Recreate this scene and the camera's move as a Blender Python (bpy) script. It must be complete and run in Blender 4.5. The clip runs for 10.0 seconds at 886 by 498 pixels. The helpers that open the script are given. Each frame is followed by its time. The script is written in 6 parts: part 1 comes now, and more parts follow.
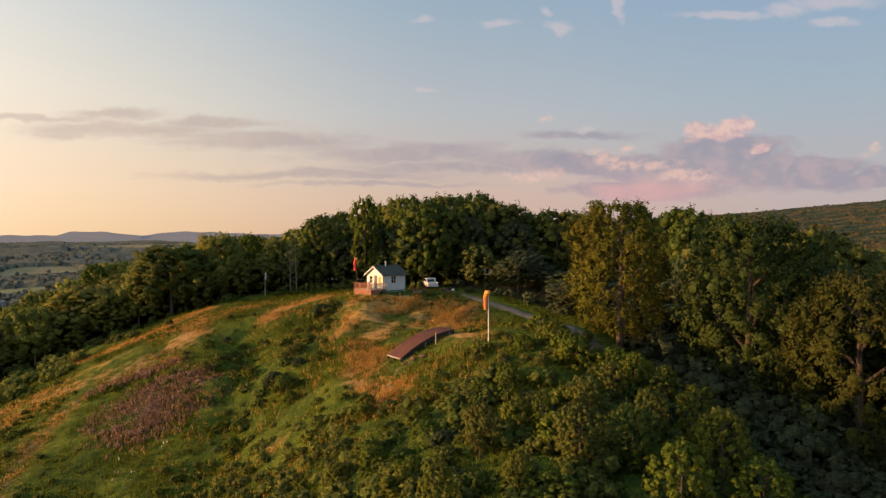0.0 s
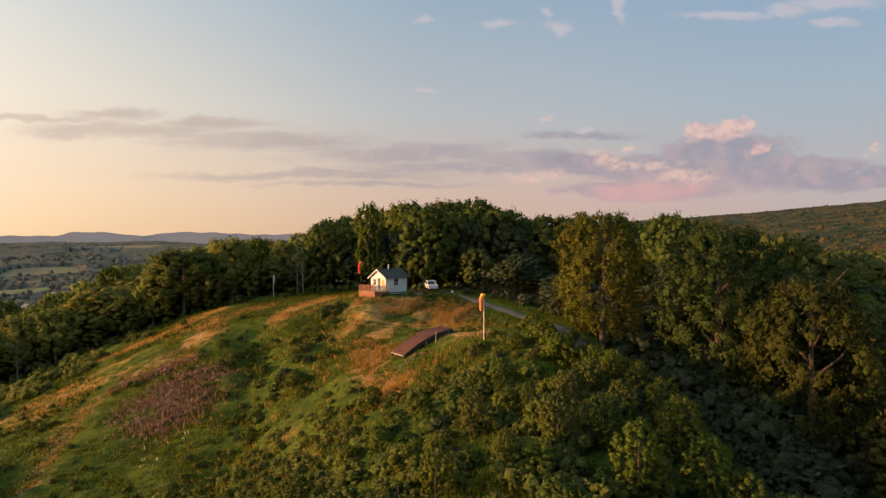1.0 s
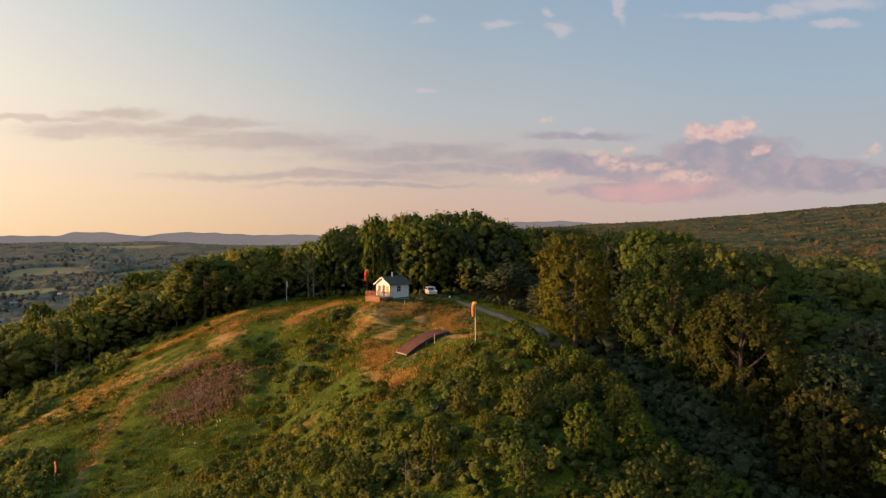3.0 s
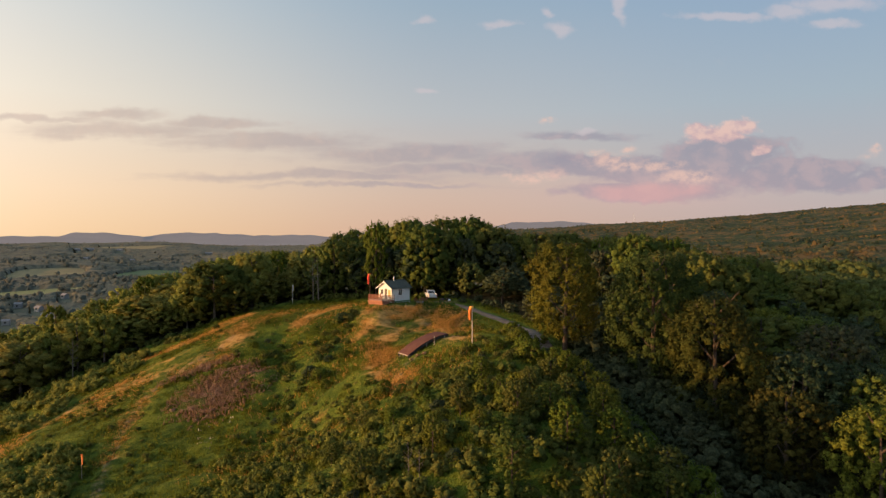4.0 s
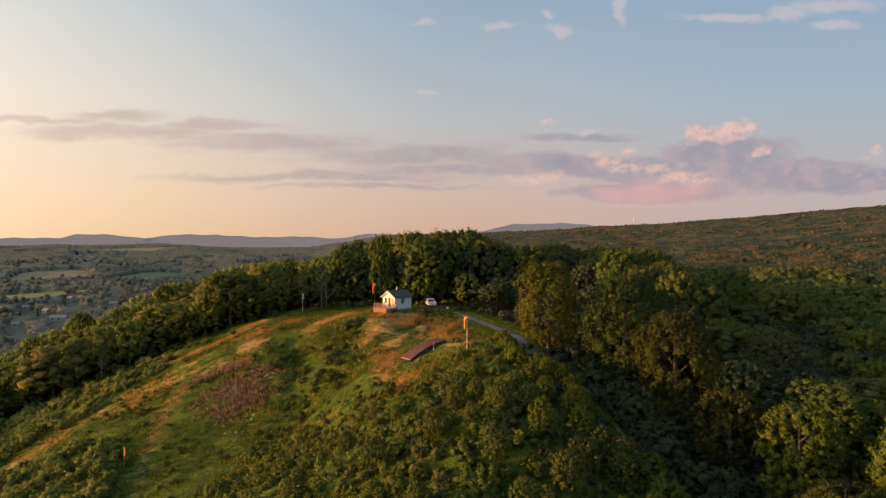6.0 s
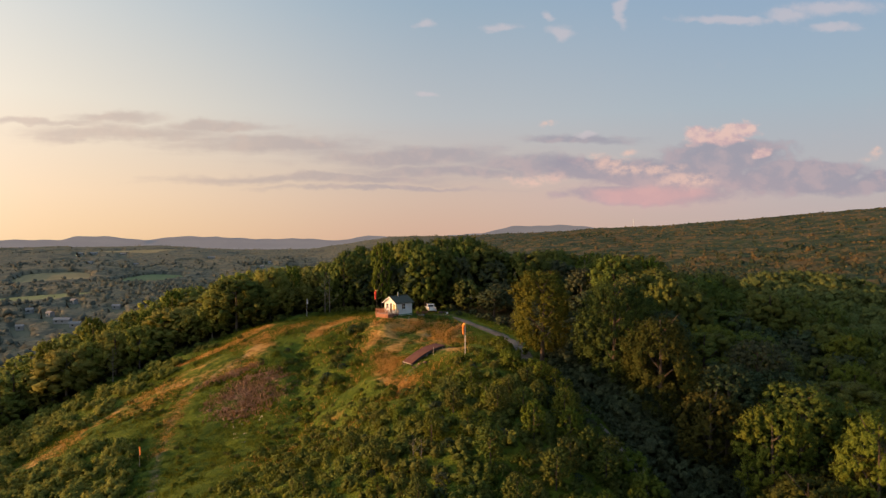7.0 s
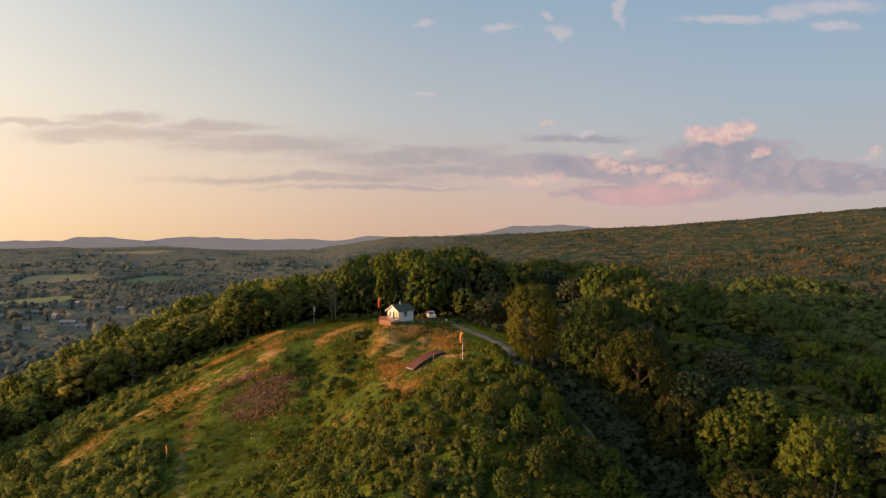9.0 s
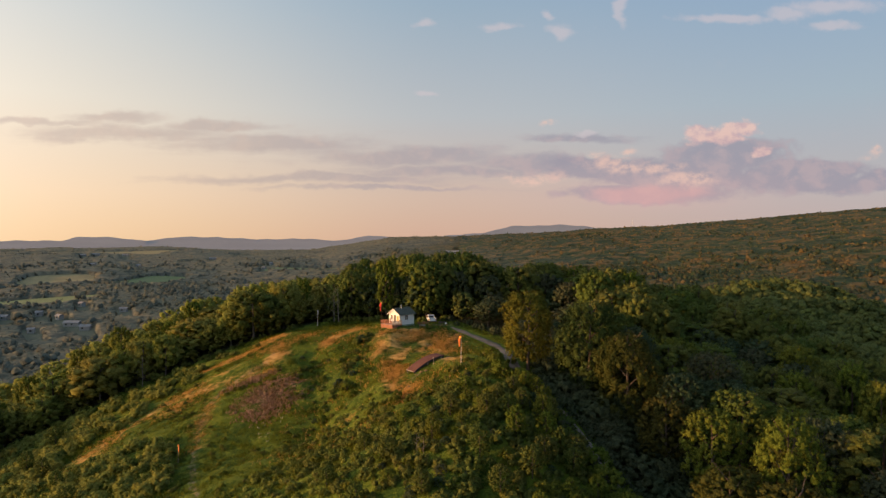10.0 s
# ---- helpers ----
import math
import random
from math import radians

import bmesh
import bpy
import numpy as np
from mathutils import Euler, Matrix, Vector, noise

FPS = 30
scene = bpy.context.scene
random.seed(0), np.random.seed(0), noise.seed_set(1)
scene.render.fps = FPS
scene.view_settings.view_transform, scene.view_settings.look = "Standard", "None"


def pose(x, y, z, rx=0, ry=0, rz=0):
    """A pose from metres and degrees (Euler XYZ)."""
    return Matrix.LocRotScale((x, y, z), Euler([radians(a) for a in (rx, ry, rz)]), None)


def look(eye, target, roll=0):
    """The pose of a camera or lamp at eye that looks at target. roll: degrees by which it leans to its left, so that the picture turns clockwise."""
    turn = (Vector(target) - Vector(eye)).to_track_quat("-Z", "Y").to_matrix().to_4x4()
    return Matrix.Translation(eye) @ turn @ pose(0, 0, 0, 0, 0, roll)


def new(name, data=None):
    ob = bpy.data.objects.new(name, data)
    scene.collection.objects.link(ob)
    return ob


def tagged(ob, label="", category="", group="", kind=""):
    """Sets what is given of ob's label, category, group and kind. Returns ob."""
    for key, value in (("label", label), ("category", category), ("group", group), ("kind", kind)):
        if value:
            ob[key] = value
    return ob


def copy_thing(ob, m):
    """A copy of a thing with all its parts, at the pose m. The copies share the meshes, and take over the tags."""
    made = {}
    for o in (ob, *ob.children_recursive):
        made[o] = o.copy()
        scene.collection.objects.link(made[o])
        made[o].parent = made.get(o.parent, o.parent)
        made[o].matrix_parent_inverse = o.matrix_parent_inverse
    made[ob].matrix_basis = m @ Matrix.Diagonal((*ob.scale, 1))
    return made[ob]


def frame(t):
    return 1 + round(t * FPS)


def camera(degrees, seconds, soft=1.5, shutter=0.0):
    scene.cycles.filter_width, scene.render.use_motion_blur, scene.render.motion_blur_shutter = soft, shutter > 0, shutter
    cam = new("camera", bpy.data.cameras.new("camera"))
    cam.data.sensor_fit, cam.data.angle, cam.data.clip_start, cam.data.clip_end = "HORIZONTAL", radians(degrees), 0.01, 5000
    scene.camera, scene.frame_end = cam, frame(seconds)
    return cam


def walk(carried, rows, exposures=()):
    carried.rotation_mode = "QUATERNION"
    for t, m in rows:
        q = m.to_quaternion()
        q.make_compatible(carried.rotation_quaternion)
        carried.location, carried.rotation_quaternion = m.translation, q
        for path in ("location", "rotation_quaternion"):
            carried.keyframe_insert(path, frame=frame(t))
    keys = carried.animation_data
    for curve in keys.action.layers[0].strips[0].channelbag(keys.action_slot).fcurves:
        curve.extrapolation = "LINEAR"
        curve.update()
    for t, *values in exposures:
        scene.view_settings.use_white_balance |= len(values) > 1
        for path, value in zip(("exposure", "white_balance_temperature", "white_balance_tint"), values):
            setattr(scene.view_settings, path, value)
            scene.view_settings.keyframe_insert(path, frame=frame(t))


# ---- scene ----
cam = camera(72.0, 10.0, 1.4)
PATH = [
    (0, (0.318, 1.408, 7.315), (0.319, 3.408, 7.283), -0.0),
    (0.5, (0.359, -1.401, 7.678), (0.36, 0.599, 7.646), 0.0),
    (1, (0.406, -4.279, 8.066), (0.406, -2.279, 8.035), 0.0),
    (1.5, (0.515, -7.062, 8.489), (0.515, -5.062, 8.459), 0.1),
    (2, (0.56, -9.783, 8.937), (0.56, -7.783, 8.907), 0.1),
    (2.5, (0.624, -12.64, 9.47), (0.624, -10.64, 9.44), 0.1),
    (4, (0.862, -20.979, 11.131), (0.861, -18.979, 11.102), 0.1),
    (4.5, (0.926, -23.822, 11.74), (0.925, -21.822, 11.711), 0.1),
    (5, (0.995, -26.591, 12.347), (0.995, -24.592, 12.318), 0.1),
    (5.5, (1.069, -29.277, 13.024), (1.068, -27.277, 12.996), 0.1),
    (7, (1.316, -36.606, 15.002), (1.313, -34.606, 14.983), 0.1),
    (7.5, (1.308, -38.888, 15.752), (1.306, -36.888, 15.733), 0.1),
    (8, (1.378, -41.163, 16.438), (1.376, -39.163, 16.419), 0.0),
    (8.5, (1.387, -43.468, 17.14), (1.384, -41.468, 17.121), 0.0),
    (9, (1.415, -45.767, 17.865), (1.413, -43.767, 17.845), 0.0),
    (9.5, (1.506, -48.065, 18.614), (1.503, -46.065, 18.593), -0.0),
    (10, (1.579, -50.608, 19.381), (1.576, -48.608, 19.36), -0.0),
]
walk(cam, [(t, look(eye, target, roll)) for t, eye, target, roll in PATH], [(0.0, 0.66), (10.0, 0.66)])

# ---------------------------------------------------------------- node helpers
def lin(r, g, b):
    """Linear colour from 0-255 display values."""
    out = []
    for c in (r, g, b):
        c /= 255.0
        out.append(c / 12.92 if c <= 0.04045 else ((c + 0.055) / 1.055) ** 2.4)
    return (*out, 1.0)


class Val:
    """A number in a node tree, with arithmetic."""
    def __init__(self, tree, sock):
        self.tree, self.sock = tree, sock

    def op(self, kind, *others):
        n = self.tree.nodes.new("ShaderNodeMath")
        n.operation = kind
        for i, v in enumerate((self, *others)):
            if isinstance(v, Val):
                self.tree.links.new(v.sock, n.inputs[i])
            else:
                n.inputs[i].default_value = v
        return Val(self.tree, n.outputs[0])

    def __add__(self, o): return self.op("ADD", o)
    def __sub__(self, o): return self.op("SUBTRACT", o)
    def __mul__(self, o): return self.op("MULTIPLY", o)
    def __truediv__(self, o): return self.op("DIVIDE", o)
    def clamp(self): return self.op("MAXIMUM", 0.0).op("MINIMUM", 1.0)
    def step(self, a, b):
        """Smooth step from a to b."""
        n = self.tree.nodes.new("ShaderNodeMapRange")
        n.interpolation_type = "SMOOTHSTEP"
        n.inputs["From Min"].default_value, n.inputs["From Max"].default_value = a, b
        self.tree.links.new(self.sock, n.inputs["Value"])
        return Val(self.tree, n.outputs["Result"])


def mix(tree, fac, a, b, how="MIX"):
    """Mix of two colours (sockets or tuples)."""
    n = tree.nodes.new("ShaderNodeMix")
    n.data_type, n.blend_type = "RGBA", how
    for sock, v in ((n.inputs[0], fac), (n.inputs[6], a), (n.inputs[7], b)):
        v = v.sock if isinstance(v, Val) else v
        if isinstance(v, bpy.types.NodeSocket):
            tree.links.new(v, sock)
        else:
            sock.default_value = v
    return n.outputs[2]


def noise_val(tree, vec, scale, detail=4.0, rough=0.55, distort=0.0):
    n = tree.nodes.new("ShaderNodeTexNoise")
    n.inputs["Scale"].default_value, n.inputs["Detail"].default_value = scale, detail
    n.inputs["Roughness"].default_value, n.inputs["Distortion"].default_value = rough, distort
    if vec is not None:
        tree.links.new(vec, n.inputs["Vector"])
    return Val(tree, n.outputs["Fac"])


def ramp(tree, val, stops):
    n = tree.nodes.new("ShaderNodeValToRGB")
    e = n.color_ramp.elements
    while len(e) < len(stops):
        e.new(0.5)
    for el, (p, c) in zip(e, stops):
        el.position, el.color = p, c
    tree.links.new(val.sock, n.inputs[0])
    return n.outputs[0]


def combine(tree, x, y, z=0.0):
    n = tree.nodes.new("ShaderNodeCombineXYZ")
    for s, v in zip(n.inputs, (x, y, z)):
        if isinstance(v, Val):
            tree.links.new(v.sock, s)
        else:
            s.default_value = v
    return n.outputs[0]


# ---------------------------------------------------------------- sky, sun
SUN_EL, SUN_AZ = radians(5.4), radians(-94.0)     # azimuth from +y towards +x
world = bpy.data.worlds.new("evening_sky")
scene.world = world
world.use_nodes = True
wt = world.node_tree
wt.nodes.clear()
tc = wt.nodes.new("ShaderNodeTexCoord")
sep = wt.nodes.new("ShaderNodeSeparateXYZ")
wt.links.new(tc.outputs["Generated"], sep.inputs[0])
dx, dy, dz = (Val(wt, o) for o in sep.outputs)
U = dx / dy.op("MAXIMUM", 0.08)
V = dz / dy.op("MAXIMUM", 0.08)
front = dy.step(0.1, 0.35)
nish = wt.nodes.new("ShaderNodeTexSky")
nish.sky_type, nish.sun_disc = "NISHITA", False
nish.sun_elevation, nish.sun_rotation = SUN_EL, SUN_AZ
elev = (dz.op("ARCSINE") / 1.2).clamp()
left_sky = ramp(wt, elev, [(0.0, lin(264, 222, 174)), (0.06, lin(266, 232, 196)), (0.17, lin(250, 239, 222)), (0.33, lin(208, 220, 227)), (1.0, lin(150, 178, 212))])
mid_sky = ramp(wt, elev, [(0.0, lin(228, 186, 164)), (0.06, lin(226, 196, 180)), (0.17, lin(200, 203, 207)), (0.33, lin(162, 187, 208)), (1.0, lin(140, 172, 210))])
right_sky = ramp(wt, elev, [(0.0, lin(206, 182, 180)), (0.06, lin(198, 188, 192)), (0.17, lin(176, 192, 206)), (0.33, lin(146, 178, 212)), (1.0, lin(132, 166, 208))])
side = dx
sky = mix(wt, side.step(-0.62, 0.05), left_sky, mid_sky)
sky = mix(wt, side.step(-0.05, 0.62), sky, right_sky)
dim = mix(wt, 1.0, nish.outputs[0], (0.10, 0.10, 0.10, 1), "MULTIPLY")
base = mix(wt, 0.85, dim, sky)


w1 = noise_val(wt, combine(wt, U * 5.0, V * 11.0), 1.3, 3, 0.5)
w2 = noise_val(wt, combine(wt, U * 6.0 + 7.0, V * 13.0 + 3.0), 1.5, 3, 0.5)
w3 = noise_val(wt, combine(wt, U * 30.0 + 3.0, V * 44.0), 1.4, 3, 0.5)
UW = U + (w1 - 0.5) * 0.10 + (w3 - 0.5) * 0.014
VW = V + (w2 - 0.5) * 0.030 + (w3 - 0.5) * 0.010


def puff(u, v, a, b):
    """A soft patch of cloud centred at u, v, of half width a and half height b."""
    r = ((UW - u) / a).op("POWER", 2.0) + ((VW - v) / b).op("POWER", 2.0)
    return (r * -1.0).op("EXPONENT")


def total(vals):
    out = vals[0]
    for v in vals[1:]:
        out = out.op("MAXIMUM", v)
    return out


streaky = noise_val(wt, combine(wt, U * 4.5, V * 34.0), 1.5, 5, 0.55, 0.2)
billow = noise_val(wt, combine(wt, U * 16.0, V * 22.0), 1.6, 5, 0.55, 0.3)
fine = noise_val(wt, combine(wt, U * 40.0, V * 52.0), 1.5, 4, 0.55)
band = total([puff(-0.68, 0.196, 0.13, 0.008), puff(-0.54, 0.205, 0.09, 0.010), puff(-0.53, 0.180, 0.20, 0.016), puff(-0.38, 0.190, 0.10, 0.010), puff(-0.29, 0.162, 0.20, 0.018), puff(-0.08, 0.142, 0.20, 0.019),
              puff(0.14, 0.132, 0.13, 0.018), puff(0.21, 0.170, 0.10, 0.008), puff(-0.20, 0.105, 0.27, 0.009), puff(-0.02, 0.116, 0.17, 0.012), puff(-0.12, 0.090, 0.20, 0.005)])
grey = (band + (streaky - 0.5) * 1.0 + (billow - 0.5) * 0.35).step(0.15, 0.90)
mass = total([puff(0.385, 0.112, 0.19, 0.034), puff(0.57, 0.102, 0.17, 0.027), puff(0.465, 0.145, 0.12, 0.036), puff(0.24, 0.122, 0.11, 0.022), puff(0.33, 0.080, 0.18, 0.018), puff(0.705, 0.104, 0.045, 0.020),
              puff(0.60, 0.118, 0.12, 0.022)])
grey2 = (mass + (billow - 0.5) * 0.75 + (fine - 0.5) * 0.2).step(0.30, 0.66)
heads = total([puff(0.413, 0.178, 0.034, 0.017), puff(0.487, 0.186, 0.042, 0.015), puff(0.46, 0.172, 0.05, 0.014), puff(0.525, 0.150, 0.022, 0.012)])
pink = (heads + (billow - 0.5) * 0.45 + (fine - 0.5) * 0.55).step(0.34, 0.74)
gleams = total([puff(0.274, 0.132, 0.036, 0.011), puff(0.31, 0.120, 0.050, 0.008), puff(0.358, 0.122, 0.040, 0.011), puff(0.137, 0.108, 0.060, 0.009), puff(0.40, 0.102, 0.035, 0.012), puff(0.25, 0.145, 0.012, 0.005), puff(0.172, 0.197, 0.014, 0.005), puff(0.30, 0.150, 0.012, 0.007), puff(0.696, 0.148, 0.012, 0.010)])
gleam = (gleams + (billow - 0.5) * 0.6).step(0.05, 0.95) * (fine * 0.7 + billow * 0.3).step(0.36, 0.60)
blush = puff(0.33, 0.080, 0.20, 0.030)
rosy = (puff(0.34, 0.078, 0.11, 0.016) + (billow - 0.5) * 0.9).step(0.25, 0.85)
wisps = total([puff(0.177, 0.372, 0.012, 0.010), puff(0.187, 0.343, 0.021, 0.015), puff(0.290, 0.382, 0.013, 0.030), puff(0.46, 0.364, 0.09, 0.009),
               puff(0.645, 0.384, 0.10, 0.016), puff(0.56, 0.374, 0.06, 0.014), puff(0.636, 0.352, 0.045, 0.008), puff(-0.025, 0.243, 0.020, 0.005), puff(0.235, 0.178, 0.02, 0.005), puff(0.09, 0.355, 0.035, 0.008), puff(-0.035, 0.357, 0.02, 0.007)])
wisp = (wisps + (fine - 0.5) * 0.6 + (billow - 0.5) * 0.4).step(0.25, 0.95) * 0.55
grey_left = lin(196, 178, 170)
grey_right = lin(158, 154, 168)
gcol = mix(wt, U.step(-0.55, 0.30), grey_left, grey_right)
gcol = mix(wt, billow.step(0.42, 0.66) * 0.45, gcol, mix(wt, U.step(-0.4, 0.3), lin(214, 190, 176), lin(206, 178, 178)))
out = mix(wt, grey * front * 0.68, base, gcol)
out = mix(wt, grey2 * front * 0.80, out, gcol)
out = mix(wt, blush * front * 0.34, out, lin(222, 180, 176))
out = mix(wt, rosy * front * 0.50, out, lin(232, 176, 172))
out = mix(wt, pink * front * 0.82, out, mix(wt, (fine * 0.5 + billow * 0.5).step(0.40, 0.60), lin(208, 176, 180), lin(240, 202, 190)))
out = mix(wt, gleam * front * 0.70, out, lin(242, 202, 186))
out = mix(wt, wisp * front, out, lin(214, 202, 206))
# the bright glow round the low sun, outside the view
near_sun = (dx * math.sin(SUN_AZ) * math.cos(SUN_EL) + dy * math.cos(SUN_AZ) * math.cos(SUN_EL) + dz * math.sin(SUN_EL)).op("MAXIMUM", 0.0).op("POWER", 5.0)
glow = mix(wt, near_sun, (0, 0, 0, 1), (2.6, 2.1, 1.6, 1))
out = mix(wt, 1.0, out, glow, "ADD")
bg = wt.nodes.new("ShaderNodeBackground")
bg.inputs["Strength"].default_value = 0.60
wt.links.new(out, bg.inputs["Color"])
wo = wt.nodes.new("ShaderNodeOutputWorld")
wt.links.new(bg.outputs[0], wo.inputs[0])

sun_data = bpy.data.lights.new("sun", "SUN")
sun_data.energy, sun_data.angle, sun_data.color = 5.0, radians(0.6), (1.0, 0.50, 0.19)
sun = new("sun", sun_data)
sd = Vector((math.sin(SUN_AZ) * math.cos(SUN_EL), math.cos(SUN_AZ) * math.cos(SUN_EL), math.sin(SUN_EL)))
sun.matrix_world = look(sd * 300, (0, 0, 0))


# ---------------------------------------------------------------- materials
def material(name, rough=0.7, metal=0.0, spec=0.3):
    m = bpy.data.materials.new(name)
    m.use_nodes = True
    b = m.node_tree.nodes["Principled BSDF"]
    b.inputs["Roughness"].default_value, b.inputs["Metallic"].default_value = rough, metal
    b.inputs["Specular IOR Level"].default_value = spec
    return m, m.node_tree, b


def position(tree):
    return tree.nodes.new("ShaderNodeNewGeometry").outputs["Position"]


def object_pos(tree):
    return tree.nodes.new("ShaderNodeTexCoord").outputs["Object"]


def bump(tree, b, val, strength, dist):
    n = tree.nodes.new("ShaderNodeBump")
    n.inputs["Strength"].default_value, n.inputs["Distance"].default_value = strength, dist
    tree.links.new(val.sock, n.inputs["Height"])
    tree.links.new(n.outputs[0], b.inputs["Normal"])


def surface(name, c1, c2, scale=3.0, rough=0.7, metal=0.0, spec=0.3, relief=0.2, dist=0.01, fine_scale=40.0):
    """A plain surface: two colours in broad stains and a fine grain."""
    m, t, b = material(name, rough, metal, spec)
    p = object_pos(t)
    broad = noise_val(t, p, scale, 4)
    grain = noise_val(t, p, fine_scale, 3)
    col = mix(t, (broad * 0.65 + grain * 0.35).step(0.35, 0.65), (*c1, 1), (*c2, 1))
    t.links.new(col, b.inputs["Base Color"])
    bump(t, b, grain, relief, dist)
    return m


def foliage(name, dark, light, warm, trans=0.25, grain=5.0, vary=1.0):
    """Leaves: colour varies by leaf and by plant."""
    m, t, b = material(name, 0.75, 0.0, 0.04)
    geo = t.nodes.new("ShaderNodeNewGeometry")
    info = t.nodes.new("ShaderNodeObjectInfo")
    leaf, plant = Val(t, geo.outputs["Random Per Island"]), Val(t, info.outputs["Random"])
    patch = noise_val(t, geo.outputs["Position"], 0.13, 3)
    c = mix(t, leaf, (*dark, 1), (*light, 1))
    c = mix(t, ((plant * 0.6 + patch * 0.8) - 0.3).step(0.1, 0.8) * 0.6, c, (*warm, 1))
    speck = noise_val(t, geo.outputs["Position"], grain, 3, 0.65)
    c = mix(t, speck.step(0.32, 0.68), mix(t, vary, c, mix(t, 1.0, c, (0.62, 0.64, 0.62, 1), "MULTIPLY")), mix(t, vary, c, mix(t, 1.0, c, (1.40, 1.36, 1.28, 1), "MULTIPLY")))
    t.links.new(c, b.inputs["Base Color"])
    bump(t, b, speck, 0.8 * vary, 0.7 / grain)
    tr = t.nodes.new("ShaderNodeBsdfTranslucent")
    t.links.new(c, tr.inputs["Color"])
    ms = t.nodes.new("ShaderNodeMixShader")
    ms.inputs[0].default_value = trans
    t.links.new(b.outputs[0], ms.inputs[1])
    t.links.new(tr.outputs[0], ms.inputs[2])
    t.links.new(ms.outputs[0], t.nodes["Material Output"].inputs[0])
    return m


M_LEAF = foliage("leaf_green", (0.060, 0.092, 0.020), (0.090, 0.123, 0.027), (0.119, 0.104, 0.030), 0.26)
M_LEAF_FRESH = foliage("leaf_fresh", (0.075, 0.111, 0.016), (0.103, 0.139, 0.022), (0.138, 0.134, 0.023), 0.3)
# deep green leaf, also used as painted shade for shadowed trees and shrubs
M_LEAF_DEEP_SHADE = foliage("leaf_deep_shade", (0.038, 0.062, 0.032), (0.055, 0.084, 0.042), (0.076, 0.072, 0.043), 0.24)
M_LEAF_OLIVE = foliage("leaf_olive", (0.036, 0.051, 0.012), (0.052, 0.067, 0.015), (0.073, 0.058, 0.017), 0.24)
M_LEAF_BRONZE = foliage("leaf_bronze_green", (0.067, 0.087, 0.014), (0.095, 0.116, 0.017), (0.117, 0.100, 0.019), 0.25)
M_LEAF_MID = foliage("leaf_mid_green", (0.042, 0.064, 0.018), (0.060, 0.085, 0.022), (0.078, 0.072, 0.023), 0.24)
# yellow-green leaf brightened in colour, standing in for low sun on the left flank
M_LEAF_SUNLIT = foliage("leaf_sunlit_yellow", (0.172, 0.204, 0.048), (0.229, 0.261, 0.058), (0.275, 0.227, 0.064), 0.45)
M_WOOD = foliage("leaf_wood", (0.067, 0.103, 0.029), (0.097, 0.135, 0.037), (0.126, 0.119, 0.040), 0.26)
M_GRASS = foliage("grass_green", (0.075, 0.118, 0.014), (0.120, 0.165, 0.020), (0.155, 0.166, 0.028), 0.45)
M_DRY = foliage("grass_dry", (0.465, 0.270, 0.083), (0.634, 0.383, 0.123), (0.521, 0.320, 0.097), 0.45)
M_PINK = foliage("heath_twigs", (0.27, 0.180, 0.135), (0.38, 0.255, 0.195), (0.17, 0.15, 0.085), 0.3)
M_FLOWER = surface("white_blossom", (0.62, 0.60, 0.52), (0.5, 0.5, 0.42))
M_BARK = surface("bark", (0.050, 0.040, 0.031), (0.10, 0.080, 0.062), 2.0, 0.9, 0, 0.1, 0.6, 0.03, 25)
M_TRUNK = surface("grey_bark", (0.10, 0.085, 0.07), (0.17, 0.145, 0.12), 2.0, 0.9, 0, 0.1, 0.5, 0.03, 25)
M_PALE_BARK = surface("pale_bark", (0.14, 0.12, 0.10), (0.21, 0.18, 0.15), 2.0, 0.85, 0, 0.1, 0.4, 0.02, 25)
M_WHITE = surface("white_paint", (0.80, 0.79, 0.76), (0.70, 0.69, 0.66), 1.2, 0.6, 0, 0.3, 0.15, 0.005)
M_GREEN = surface("green_paint", (0.06, 0.16, 0.07), (0.09, 0.20, 0.09), 3, 0.6)
M_ROOF = surface("roof_shingle", (0.070, 0.078, 0.064), (0.105, 0.112, 0.092), 2.0, 0.85, 0, 0.2, 0.5, 0.02, 18)
M_METAL = surface("galvanised_metal", (0.45, 0.45, 0.45), (0.6, 0.6, 0.6), 4, 0.4, 0.9)
M_DECK = surface("red_stained_wood", (0.24, 0.10, 0.06), (0.34, 0.16, 0.10), 2, 0.75, 0, 0.2, 0.4, 0.01, 22)
M_GREYWOOD = surface("weathered_wood", (0.30, 0.25, 0.20), (0.42, 0.36, 0.30), 2, 0.8, 0, 0.2, 0.4, 0.01, 22)
M_DARKDOOR = surface("dark_door_paint", (0.05, 0.035, 0.025), (0.075, 0.055, 0.04), 3, 0.5)
M_PLY = surface("plywood", (0.50, 0.28, 0.09), (0.62, 0.36, 0.13), 2, 0.6)
M_CARPET = surface("brown_ramp_cover", (0.085, 0.038, 0.030), (0.125, 0.060, 0.046), 0.8, 0.9, 0, 0.1, 0.3, 0.01, 30)
M_ORANGE = surface("orange_fabric", (0.85, 0.20, 0.04), (0.95, 0.30, 0.06), 3, 0.8)
M_YELLOW = surface("yellow_fabric", (0.85, 0.55, 0.10), (0.95, 0.65, 0.16), 3, 0.8)
M_RED = surface("red_fabric", (0.75, 0.07, 0.04), (0.85, 0.11, 0.06), 3, 0.8)
M_PALECLOTH = surface("faded_fabric", (0.62, 0.56, 0.50), (0.72, 0.66, 0.60), 3, 0.8)
